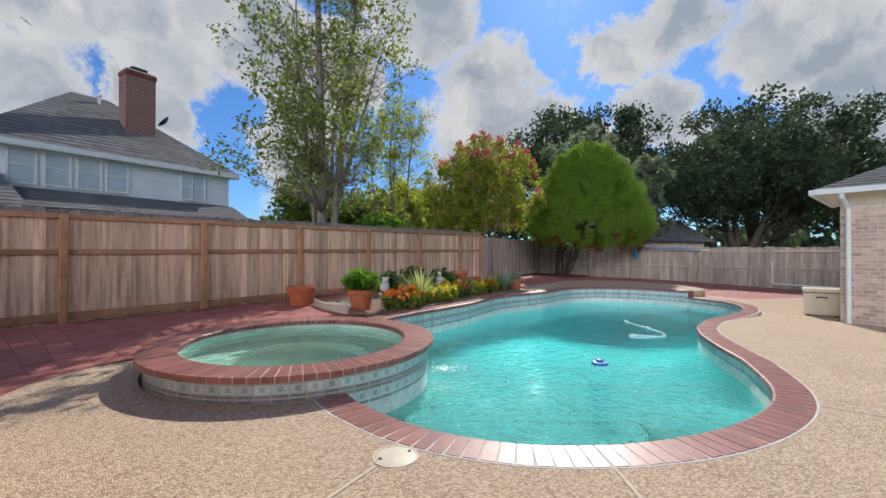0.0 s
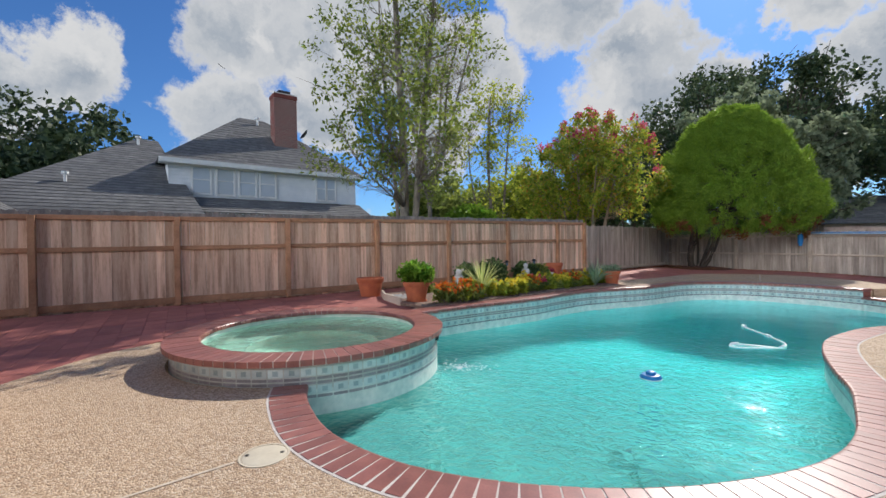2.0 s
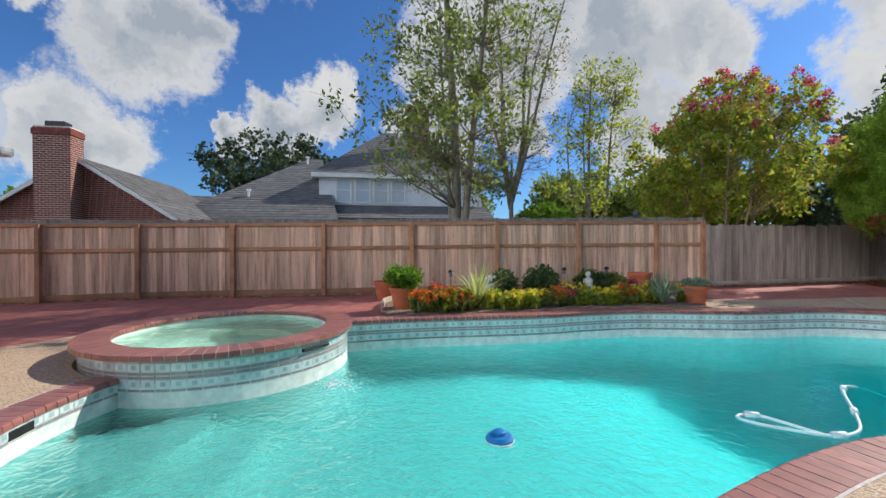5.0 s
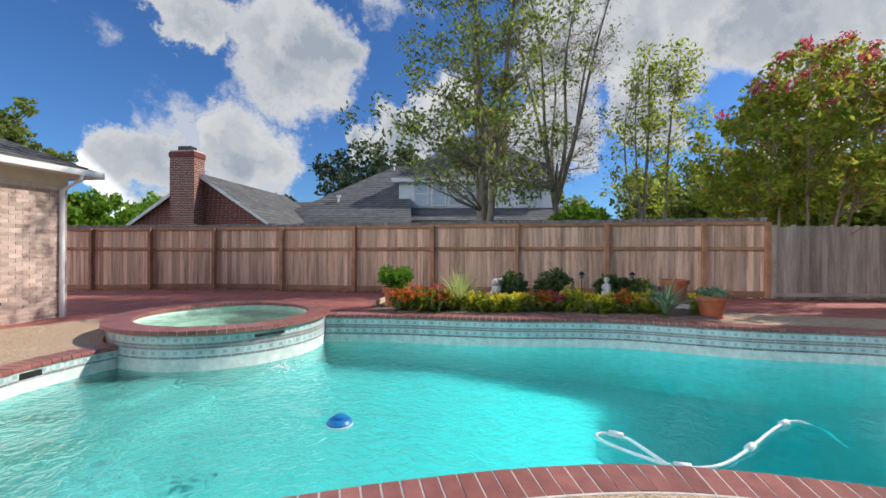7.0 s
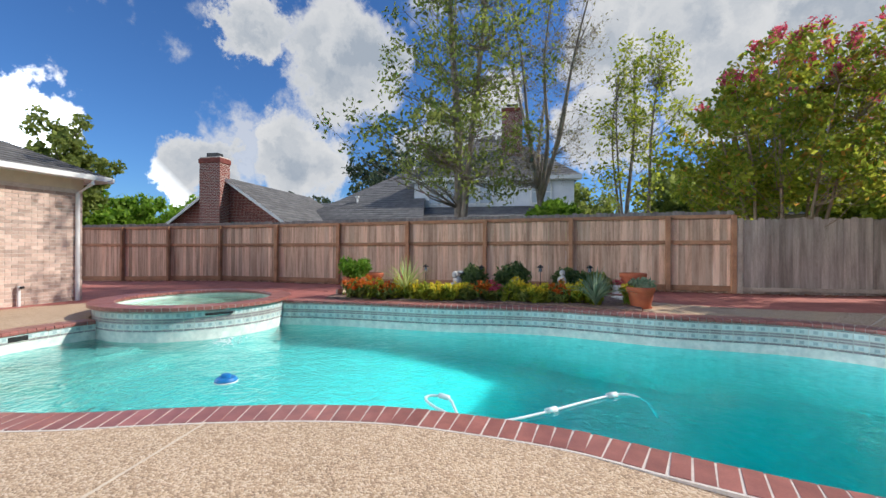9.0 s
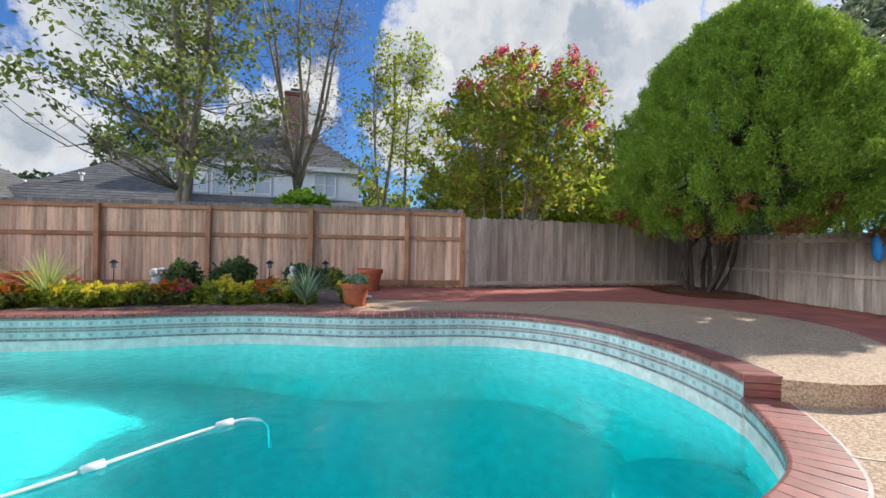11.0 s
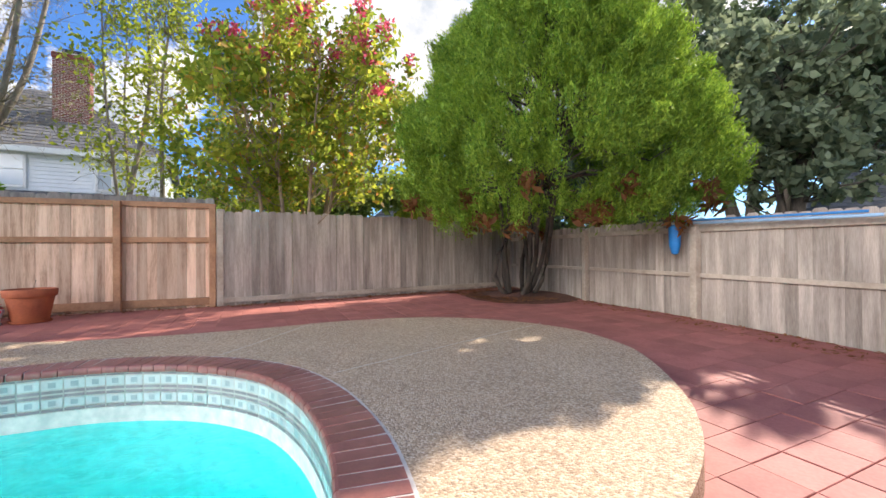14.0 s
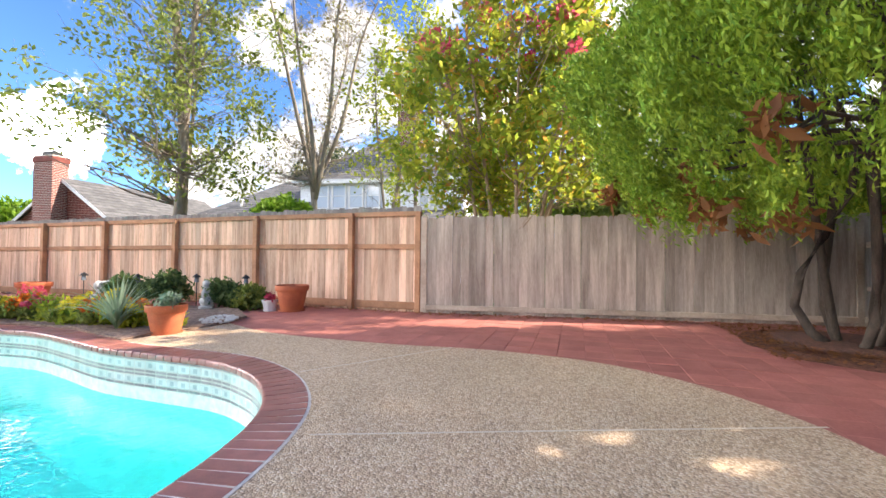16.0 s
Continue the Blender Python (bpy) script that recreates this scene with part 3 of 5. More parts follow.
pool = thing("swimming_pool", "kidney shaped turquoise plaster swimming pool full of water", "swimming pool")
n = len(POOL)
vv = [(x, y, -0.05) for x, y in POOL]
vv += [(x, y, pool_floor(x, y) + 0.3) for x, y in POOL]
cx, cy = sum(p[0] for p in POOL) / n, sum(p[1] for p in POOL) / n
INNER = offset(POOL, -0.3)
vv += [(x, y, pool_floor(x, y) + 0.02) for x, y in INNER]
ff = [(r * n + i, r * n + (i + 1) % n, (r + 1) * n + (i + 1) % n, (r + 1) * n + i) for r in range(2) for i in range(n)]
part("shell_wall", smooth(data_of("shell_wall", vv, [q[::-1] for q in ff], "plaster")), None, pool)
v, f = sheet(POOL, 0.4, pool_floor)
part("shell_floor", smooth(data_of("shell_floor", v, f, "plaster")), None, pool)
v, f = sheet(POOL, 1.2, lambda x, y: WATER)
wat = tagged(new("water", data_of("water", v, f, "water")), "clear rippled turquoise pool water", "water", kind="structure")
wat.visible_shadow = False
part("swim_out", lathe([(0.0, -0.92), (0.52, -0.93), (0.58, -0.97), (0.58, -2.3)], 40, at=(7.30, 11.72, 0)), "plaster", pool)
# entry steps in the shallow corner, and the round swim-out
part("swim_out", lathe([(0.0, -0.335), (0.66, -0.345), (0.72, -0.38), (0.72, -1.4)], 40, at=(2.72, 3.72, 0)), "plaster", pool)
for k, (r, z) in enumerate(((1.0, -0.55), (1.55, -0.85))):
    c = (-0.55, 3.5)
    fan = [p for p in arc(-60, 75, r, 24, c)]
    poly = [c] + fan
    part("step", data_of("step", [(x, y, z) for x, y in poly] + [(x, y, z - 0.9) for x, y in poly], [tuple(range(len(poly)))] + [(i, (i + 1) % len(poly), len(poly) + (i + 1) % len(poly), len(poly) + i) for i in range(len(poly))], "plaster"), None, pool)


def tile_rows(line, rows, parent, lift=0.004):
    """Glazed tiles in rows under the coping; every pale tile has a darker inlay."""
    for z1, z0, kind in rows:
        h = z1 - z0
        w = 0.15
        pts = curve(line, w)
        l = offset(pts, -lift)
        ins = offset(pts, -lift - 0.003)
        vs, fs, dv, df = [], [], [], []
        for i in range(len(l) - 1):
            (ax, ay), (bx, by) = l[i], l[i + 1]
            g = 0.035
            a, b = (ax + (bx - ax) * g, ay + (by - ay) * g), (bx - (bx - ax) * g, by - (by - ay) * g)
            k = len(vs)
            vs += [(*a, z0 + 0.003), (*b, z0 + 0.003), (*b, z1 - 0.003), (*a, z1 - 0.003)]
            fs.append((k + 3, k + 2, k + 1, k))
            if kind == "tile_pale":
                (ax, ay), (bx, by) = ins[i], ins[i + 1]
                for c0, c1, e0, e1 in ((0.33, 0.67, 0.22, 0.78),):
                    k = len(dv)
                    p, q = (ax + (bx - ax) * c0, ay + (by - ay) * c0), (ax + (bx - ax) * c1, ay + (by - ay) * c1)
                    dv += [(*p, z0 + h * e0), (*q, z0 + h * e0), (*q, z0 + h * e1), (*p, z0 + h * e1)]
                    df.append((k + 3, k + 2, k + 1, k))
        tagged(part("tile_band", data_of("tile_band", vs, fs, kind), None, parent), kind="stuff")
        if dv:
            tagged(part("tile_inlay", data_of("tile_inlay", dv, df, "tile_dot"), None, parent), kind="stuff")


v, f = ribbon(LOW_IN, -0.168, 0.0)
part("grout_band", data_of("grout_band", v, [q[::-1] for q in f], "grout"), None, pool)
v, f = ribbon(UP_IN, -0.168, 0.17)
part("grout_band", data_of("grout_band", v, [q[::-1] for q in f], "grout"), None, pool)
tile_rows(UP_IN, [(0.126, 0.106, "tile_dark"), (0.102, 0.022, "tile_pale"), (0.017, -0.012, "tile_dark"), (-0.020, -0.048, "tile_dark"), (-0.053, -0.130, "tile_pale"), (-0.134, -0.163, "tile_dark")], pool)
tile_rows(LOW_IN, [(-0.050, -0.130, "tile_pale"), (-0.134, -0.163, "tile_dark")], pool)


def coping_brick(length, wide, outer=None):
    """A bullnosed brick lying across the rim: y runs from the pool (0) outwards."""
    prof = [(-0.025, -0.058), (length, -0.058), (length, 0.0), (0.0, 0.0), (-0.014, -0.004), (-0.023, -0.014), (-0.026, -0.03)]
    h = lambda y: (wide + ((outer or wide) - wide) * max(0, y) / length) / 2
    vs = [(-h(y), y, z) for y, z in prof] + [(h(y), y, z) for y, z in prof]
    m = len(prof)
    fs = [tuple(range(m))[::-1], tuple(range(m, 2 * m))] + [(i, (i + 1) % m, m + (i + 1) % m, m + i) for i in range(m)]
    return data_of("brick", vs, fs, "coping")


def coping(line, z, label):
    n = len(line)
    o = offset(line, 0.305)
    vs = [(x, y, z - 0.006) for x, y in line + o] + [(x, y, z - 0.06) for x, y in line + o]
    fs = [(i, n + i, n + i + 1, i + 1) for i in range(n - 1)] + [(2 * n + i + 1, 3 * n + i + 1, 3 * n + i, 2 * n + i) for i in range(n - 1)] + [(i, i + 1, 2 * n + i + 1, 2 * n + i) for i in range(n - 1)] + [(n + i, 3 * n + i, 3 * n + i + 1, n + i + 1) for i in range(n - 1)]
    return tagged(new("pool_coping", data_of("pool_coping", vs, [q[::-1] for q in fs], "mortar")), label, "coping")


brick_mesh = coping_brick(0.285, 0.0985)
low_coping = coping(LOW_IN, 0.0145, "red brown brick coping laid flush round the pool")
up_coping = coping(UP_IN, 0.1925, "dark red bullnose brick coping along the raised side")
# the end of the raised coping: a stack of bricks turned to the step
e0, e1 = UP_IN[0], UP_OUT[0]
ang = math.atan2(e1[1] - e0[1], e1[0] - e0[0])
for z, hgt in ((0.005, 0.055), (0.063, 0.057)):
    part("end_brick", box(0.31, 0.11, hgt, ((e0[0] + e1[0]) / 2 - 0.03, (e0[1] + e1[1]) / 2 + 0.075, z), 0.006, ang), "coping", up_coping)

# ---- spa ----
spa = thing("spa", "round raised spa with a red brick rim, full of water", "hot tub")
part("outer_wall", lathe([(1.610, -1.9), (1.610, 0.19), (1.40, 0.19)], 96, at=(*SPA, 0)), "plaster", spa)
part("grout_band", lathe([(1.610, -0.136), (1.615, -0.136), (1.615, 0.192), (1.610, 0.192)], 96, at=(*SPA, 0)), "grout", spa)
part("inner_wall", lathe([(1.40, 0.2), (1.34, 0.19), (1.34, -0.42), (0.86, -0.42), (0.84, -0.80), (0.0, -0.80)], 72, at=(*SPA, 0)), "plaster", spa)
part("rim_mortar", lathe([(1.34, 0.20), (1.34, 0.2525), (1.69, 0.2525), (1.69, 0.195), (1.34, 0.19)], 96, at=(*SPA, 0)), "mortar", spa)
ring = arc(0, -360, 1.619, 140)
tile_rows(ring, [(0.192, 0.170, "tile_dark"), (0.165, 0.078, "tile_pale"), (0.072, 0.040, "tile_dark"), (0.031, -0.002, "tile_dark"), (-0.008, -0.092, "tile_pale"), (-0.098, -0.132, "tile_dark")], spa, 0.005)
rim_brick = coping_brick(0.36, 0.083, 0.107)
k = 90
for i in range(k):
    a = 2 * math.pi * i / k
    ob = new("rim_brick", rim_brick)
    ob.parent = spa
    ob.matrix_basis = Matrix.Translation((SPA[0] + 1.335 * math.cos(a), SPA[1] + 1.335 * math.sin(a), 0.256 + random.uniform(-0.002, 0.002))) @ Matrix.Rotation(a - math.pi / 2, 4, "Z")
# no slot is cut: a dark block paints its inner shade
part("weir", box(0.42, 0.10, 0.035, (SPA[0] + 1.60 * math.cos(radians(18)), SPA[1] + 1.60 * math.sin(radians(18)), 0.10), 0.004, radians(108)), "metal", spa, "dark block for the shaded slot where water spills over")
wa = radians(18)
fr = np.random.default_rng(77)
bm = bmesh.new()
for _ in range(150):
    a, r = fr.random() * 6.283, abs(fr.normal()) * 0.16
    bmesh.ops.create_icosphere(bm, subdivisions=1, radius=0.006 + 0.012 * fr.random(), matrix=Matrix.Translation((SPA[0] + 1.92 * math.cos(wa) + r * math.cos(a) * 1.4, SPA[1] + 1.92 * math.sin(wa) + r * math.sin(a), WATER + 0.002)) @ Matrix.Diagonal((1, 1, 0.5, 1)))
tagged(new("water_foam", mesh_of(bm, "water_foam", "hose")), "small white bubbles where the water falls in", "foam", kind="stuff")
sw = tagged(new("water_spa", mesh_of(lathe([(0.0, 0.145), (1.345, 0.145)], 48, at=(*SPA, 0)), "water_spa", "spa_water")), "clear pale green spa water, gently swirling", "water", kind="structure")
sw.visible_shadow = False

# ---- fences ----
def picket_mesh(w, h, t, mats, tip=0.0):
    """A board with clipped top corners; the weathered tip is the second material."""
    c = 0.025
    hh = [0, h - tip if tip else h * 0.5, h - c, h]
    hw = [w / 2, w / 2, w / 2, w / 2 - c]
    vs = []
    for y in (-t / 2, t / 2):
        for z, x in zip(hh, hw):
            vs += [(-x, y, z), (x, y, z)]
    fs, mi = [], []
    for r in range(3):
        a = 2 * r
        fs += [(a, a + 1, a + 3, a + 2), (8 + a + 1, 8 + a, 8 + a + 2, 8 + a + 3), (a + 1, 9 + a, 11 + a, a + 3), (8 + a, a, a + 2, 10 + a)]
        mi += [1 if r and tip else 0] * 4
    fs += [(6, 7, 15, 14), (1, 0, 8, 9)]
    mi += [1 if tip else 0, 0]
    return data_of("picket", vs, fs, *mats, index=mi)


def fence(a, b, posts, label, z_of, top, mats, rails, post_h, tip=0.12, behind=0.075, wave=0.02, post_w=0.1, out=1, pitch=0.1405, gaps=(0.12, 0.005)):
    """Pickets on the far side of rails and posts; a, b: ends; posts: metres along it."""
    fe = thing("fence", label, "fence", Matrix.Translation((a[0], a[1], 0)))
    L = math.hypot(b[0] - a[0], b[1] - a[1])
    d = ((b[0] - a[0]) / L, (b[1] - a[1]) / L)
    ang = math.atan2(d[1], d[0])
    nx, ny = -d[1] * out, d[0] * out
    def place(ob, s, o, z, tilt=0.0):
        ob.parent = fe
        ob.matrix_basis = Matrix.Translation((d[0] * s + nx * o, d[1] * s + ny * o, z)) @ Matrix.Rotation(ang, 4, "Z") @ Matrix.Rotation(tilt, 4, "Y")
    cache = {}
    s = 0.07
    while s < L - 0.03:
        zb = z_of(s)
        h = round(top(s) - zb + 0.03 + random.uniform(-wave, wave), 2)
        if h not in cache:
            cache[h] = picket_mesh(0.1405, h, 0.018, mats[:2], tip)
        ob = new("picket", cache[h])
        place(ob, s, behind + random.uniform(-0.004, 0.004), zb - 0.03, random.uniform(-0.0015, 0.0015))
        s += pitch + (random.uniform(0, gaps[1]) if random.random() < gaps[0] else 0.0)
    for s in posts:
        ob = new("post", mesh_of(box(post_w, post_w, post_h(s) - z_of(s) + 0.2, bevel=0.006), "post", mats[2]))
        place(ob, s, 0, z_of(s) - 0.2, random.uniform(-0.008, 0.008))
    cuts = sorted({0.0, *posts, L})
    for h, t in rails:
        for s0, s1 in zip(cuts, cuts[1:]):
            if s1 - s0 < 0.25:
                continue
            z0, z1 = (top(s0) - h if h < 1 else z_of(s0) + h - 1), (top(s1) - h if h < 1 else z_of(s1) + h - 1)
            ob = new("rail", mesh_of(box(math.hypot(s1 - s0 - 0.08, z1 - z0), 0.04, t, (0, 0, -t / 2), 0.004), "rail", mats[2]))
            place(ob, (s0 + s1) / 2, behind - 0.032, (z0 + z1) / 2, -math.atan2(z1 - z0, s1 - s0))
    return fe


P0 = (-6.12, 6.57)
west_posts = [14.0 + s for s in (-12.7, -10.6, -8.45, -6.35, -4.25, -2.12, 0.0, 2.13, 4.31, 6.48, 8.66, 10.84, 12.18)]
west_a = (P0[0] - U[0] * 14.0, P0[1] - U[1] * 14.0)
def west_z(s):
    return red_z(west_a[0] + U[0] * s + 0.1, west_a[1] + U[1] * s)
def west_top(s):
    return 2.03 + 0.09 * sstep(10, 26, s)
fence(west_a, GATE, west_posts, "tall reddish cedar picket fence with grey weathered tips", west_z, west_top,
      ("fence", "fence_end", "rail"), [(0.13, 0.085), (0.72, 0.085), (1.10, 0.13)], lambda s: west_top(s) - 0.10)
fence(GATE, (CORNER[0] + 0.12, CORNER[1] + 0.2), [0.06, 6.7], "silver grey weathered picket fence, its rails hidden behind", lambda s: 0.24, lambda s: 1.93,
      ("grey", "grey", "greyrail"), [(1.10, 0.09)], lambda s: 1.90, tip=0, behind=-0.02, wave=0.03, out=1, gaps=(0.4, 0.012))
east_z = lambda s: -0.01 + 0.20 * min(1, max(0, (s - 3.3) / 7))
fence(EAST, CORNER, [1.0, 3.35, 5.6, 7.86, 10.2, 12.6], "greyish brown picket fence with posts and two rails", east_z, lambda s: 1.57 + 0.04 * sstep(5, 10, s),
      ("grey", "grey", "greyrail"), [(0.15, 0.08), (0.80, 0.06)], lambda s: 1.52 + 0.02 * sstep(3, 8, s), tip=0, out=-1, behind=0.07)


# ---- houses ----
def roof_plane(a, b, c, d, course=0.28, lift=0.02, tab=0.9):
    """Shingle courses from the eave a-b up to the ridge d-c; each tab is its own piece."""
    a, b, c, d = (Vector(p) for p in (a, b, c, d))
    h = ((d + c) / 2 - (a + b) / 2).length
    n = max(2, int(h / course))
    up = (b - a).cross(d - a if (d - a).length > 0.1 else c - a).normalized()
    if up.z < 0:
        up = -up
    vs, fs = [], []
    for i in range(n):
        t0, t1 = i / n, min(1, (i + 1.08) / n)
        l0, r0, l1, r1 = a.lerp(d, t0), b.lerp(c, t0), a.lerp(d, t1), b.lerp(c, t1)
        m = max(1, int((r0 - l0).length / tab))
        for j in range(m):
            s0, s1 = j / m, (j + 1) / m
            k = len(vs)
            vs += [tuple(l0.lerp(r0, s0) + up * lift), tuple(l0.lerp(r0, s1) + up * lift), tuple(l1.lerp(r1, s1)), tuple(l1.lerp(r1, s0)), tuple(l0.lerp(r0, s0) - up * 0.02), tuple(l0.lerp(r0, s1) - up * 0.02)]
            fs += [(k, k + 1, k + 2, k + 3), (k + 4, k + 5, k + 1, k)]
    return vs, fs


def roof_part(planes, parent, mat="shingle", **kw):
    vs, fs = [], []
    for p in planes:
        v, f = roof_plane(*p, **kw)
        k = len(vs)
        vs += v
        fs += [tuple(i + k for i in q) for q in f]
    return tagged(part("roof", data_of("roof", vs, fs, mat), None, parent), kind="stuff")


def brickwork(o, d, length, z0, z1, out, mat, parent, name="brickwork", skew=None, course=0.076, brick=0.215, joint=0.011):
    """Courses of single bricks standing proud of their mortar, from o along d; skew(z) trims the ends."""
    vs, fs = [], []
    n = int((z1 - z0) / course)
    for i in range(n):
        za, zb = z0 + i * course, z0 + (i + 1) * course - joint
        lo, hi = skew((za + zb) / 2) if skew else (0, length)
        s = lo - (brick / 2 if i % 2 else 0)
        while s < hi:
            a, b = max(lo, s), min(hi, s + brick - joint)
            s += brick
            if b - a < 0.02:
                continue
            e = 0.006 + random.uniform(0, 0.003)
            k = len(vs)
            for t in (a, b):
                for q in (0, e):
                    for z in (za, zb):
                        vs.append((o[0] + d[0] * t + out[0] * q, o[1] + d[1] * t + out[1] * q, z))
            fs += [(k + 2, k + 3, k + 7, k + 6), (k, k + 1, k + 3, k + 2), (k + 4, k + 6, k + 7, k + 5), (k + 1, k + 5, k + 7, k + 3), (k, k + 2, k + 6, k + 4)]
    return tagged(part(name, data_of(name, vs, fs, mat), None, parent), kind="stuff")


def slab(o, d, length, z0, z1, back, thick, mat, name, parent, label=""):
    p = [(o[0], o[1]), (o[0] + d[0] * length, o[1] + d[1] * length)]
    q = [(x + back[0] * thick, y + back[1] * thick) for x, y in p]
    vs = [(x, y, z) for z in (z0, z1) for x, y in (p[0], p[1], q[1], q[0])]
    return part(name, data_of(name, vs, [(0, 1, 5, 4), (1, 2, 6, 5), (2, 3, 7, 6), (3, 0, 4, 7), (4, 5, 6, 7), (3, 2, 1, 0)], mat), None, parent, label)


def tan_house(label, C, P, Q, lp, lq, z0, ze, slope=0.5, over=0.36):
    """A brick corner: the front runs from C along P, the flank along Q; a hipped roof with a gutter over both."""
    ho = thing("brick_house", label, "house")
    bp, bq = Q, P
    slab(C, P, lp, z0, ze - 0.02, bp, 0.2, "mortar", "wall", ho)
    slab((C[0] + bp[0] * 0.2, C[1] + bp[1] * 0.2), Q, lq - 0.2, z0, ze - 0.02, bq, 0.2, "mortar", "wall", ho)
    brickwork(C, P, lp, z0, ze - 0.28, (-bp[0], -bp[1]), "brick_tan", ho)
    brickwork(C, Q, lq, z0, ze - 0.28, (-bq[0], -bq[1]), "brick_tan", ho)
    slab((C[0] - bp[0] * 0.03, C[1] - bp[1] * 0.03), P, lp, ze - 0.27, ze, bp, 0.03, "lid", "frieze", ho)
    slab((C[0] - bq[0] * 0.03, C[1] - bq[1] * 0.03), Q, lq, ze - 0.27, ze, bq, 0.028, "lid", "frieze", ho)
    E0 = (C[0] - over * (P[0] + Q[0]), C[1] - over * (P[1] + Q[1]))
    at = lambda s, t, z: (E0[0] + P[0] * s + Q[0] * t, E0[1] + P[1] * s + Q[1] * t, z)
    run = min(lp, lq) * 0.5 + over
    L1, L2 = lp + over, lq + over
    roof_part([(at(0, 0, ze + 0.05), at(L1, 0, ze + 0.05), at(L1, run, ze + 0.05 + run * slope), at(run, run, ze + 0.05 + run * slope)),
               (at(0, L2, ze + 0.05), at(0, 0, ze + 0.05), at(run, run, ze + 0.05 + run * slope), at(run, L2, ze + 0.05 + run * slope))], ho, course=0.16, tab=0.33)
    slab(at(0, 0, 0)[:2], P, L1, ze - 0.035, ze - 0.005, bp, over, "white", "soffit", ho)
    slab((at(0, over, 0)[:2]), Q, L2 - over, ze - 0.035, ze - 0.005, bq, over, "white", "soffit", ho)
    for d, L, n in ((P, L1, bp), (Q, L2, bq)):
        o = (E0[0] - n[0] * 0.10, E0[1] - n[1] * 0.10)
        slab(o, d, L, ze - 0.06, ze + 0.05, n, 0.10, "white", "gutter", ho, "white metal gutter")
    # downspout at the corner
    c = (C[0] + P[0] * 0.12 - bp[0] * 0.05, C[1] + P[1] * 0.12 - bp[1] * 0.05)
    e = (E0[0] + P[0] * (over + 0.05) - bp[0] * 0.05, E0[1] + P[1] * (over + 0.05) - bp[1] * 0.05)
    v, f = tube([(*e, ze - 0.05), (*e, ze - 0.13), (*c, ze - 0.36), (*c, z0 + 0.3), (*c, z0 + 0.1)], 0.045, 10)
    part("downspout", data_of("downspout", v, f, "white"), None, ho, "white painted downspout")
    return ho


tan_house("tan brick house corner with a grey shingle roof", (-4.45, 2.37), V, (-U[0], -U[1]), 3.6, 7.0, -0.13, 2.80)
tan_house("pale tan brick house wing with white gutter", (8.36, 8.50), (0.66, -0.751), (0.751, 0.66), 6.0, 3.2, -0.30, 2.62)
back_wall = thing("wall_rear", "plain tan brick rear wall behind the patio", "wall", kind="structure")
o = (-4.45 + V[0] * 3.6 - U[0] * 2.4, 2.37 + V[1] * 3.6 - U[1] * 2.4)
slab(o, V, 13.0, -0.2, 2.7, (-U[0], -U[1]), 0.2, "brick_tan", "wall", back_wall)
pipe = thing("faucet_pipe", "short white faucet pipe on the brick wall", "pipe", Matrix.Translation((-4.45 + V[0] * 1.2 + U[0] * 0.08, 2.37 + V[1] * 1.2 + U[1] * 0.08, 0.0)))
v, f = tube([(0, 0, -0.02), (0, 0, 0.42)], 0.03, 8)
part("pipe", data_of("pipe", v, f, "white"), None, pipe)
part("tap", box(0.10, 0.05, 0.05, (0, 0.05, 0.36), 0.01), "metal", pipe)


def window(parent, o, d, n, s, z0, w, h, mid=True):
    """A framed sash window with a lowered blind, on a wall at o along d, facing n."""
    at = lambda a, q, z: (o[0] + d[0] * a + n[0] * q, o[1] + d[1] * a + n[1] * q, z)
    ang = math.atan2(d[1], d[0])
    c = at(s + w / 2, 0.03, z0)
    win = part("window", box(w, 0.03, h, c, 0, ang), "blind", parent)
    for a, ww in ((s - 0.05, 0.10), (s + w - 0.05, 0.10)):
        part("frame", box(ww, 0.07, h + 0.16, at(a + ww / 2, 0.05, z0 - 0.08), 0.008, ang), "white", win)
    for z, hh in ((z0 - 0.08, 0.10), (z0 + h - 0.04, 0.10)) + (((z0 + h * 0.5, 0.05),) if mid else ()):
        part("frame", box(w - 0.12, 0.06, hh, at(s + w / 2, 0.052, z), 0.006, ang), "white", win)
    part("pane", box(w - 0.12, 0.006, h - 0.1, at(s + w / 2, 0.055, z0 + 0.05), 0, ang), "pane_clear", win).visible_shadow = False
    return win


def chimney(parent, at, turn, w, dep, z0, z1, crown=True):
    ch = part("chimney", box(w - 0.02, dep - 0.02, z1 - z0, (at[0], at[1], z0), 0, turn), "mortar", parent)
    c, s = math.cos(turn), math.sin(turn)
    for dx, dy, L, D in ((1, 0, w, dep), (0, 1, dep, w)):
        for sg in (1, -1):
            d = (c, s) if dx else (-s, c)
            nn = (-s * sg, c * sg) if dx else (c * sg, s * sg)
            o = (at[0] - d[0] * L / 2 + nn[0] * (D / 2 - 0.012), at[1] - d[1] * L / 2 + nn[1] * (D / 2 - 0.012))
            brickwork(o, d, L, z0, z1, nn, "brick_red", ch, joint=0.017)
    part("crown", box(w + 0.07, dep + 0.07, 0.22, (at[0], at[1], z1 - 0.30), 0.012, turn), "brick_red", ch)
    part("flue_cap", box(w * 0.55, dep * 0.6, 0.22, (at[0], at[1], z1), 0.03, turn), "metal", ch, "dark metal flue cap")
    return ch


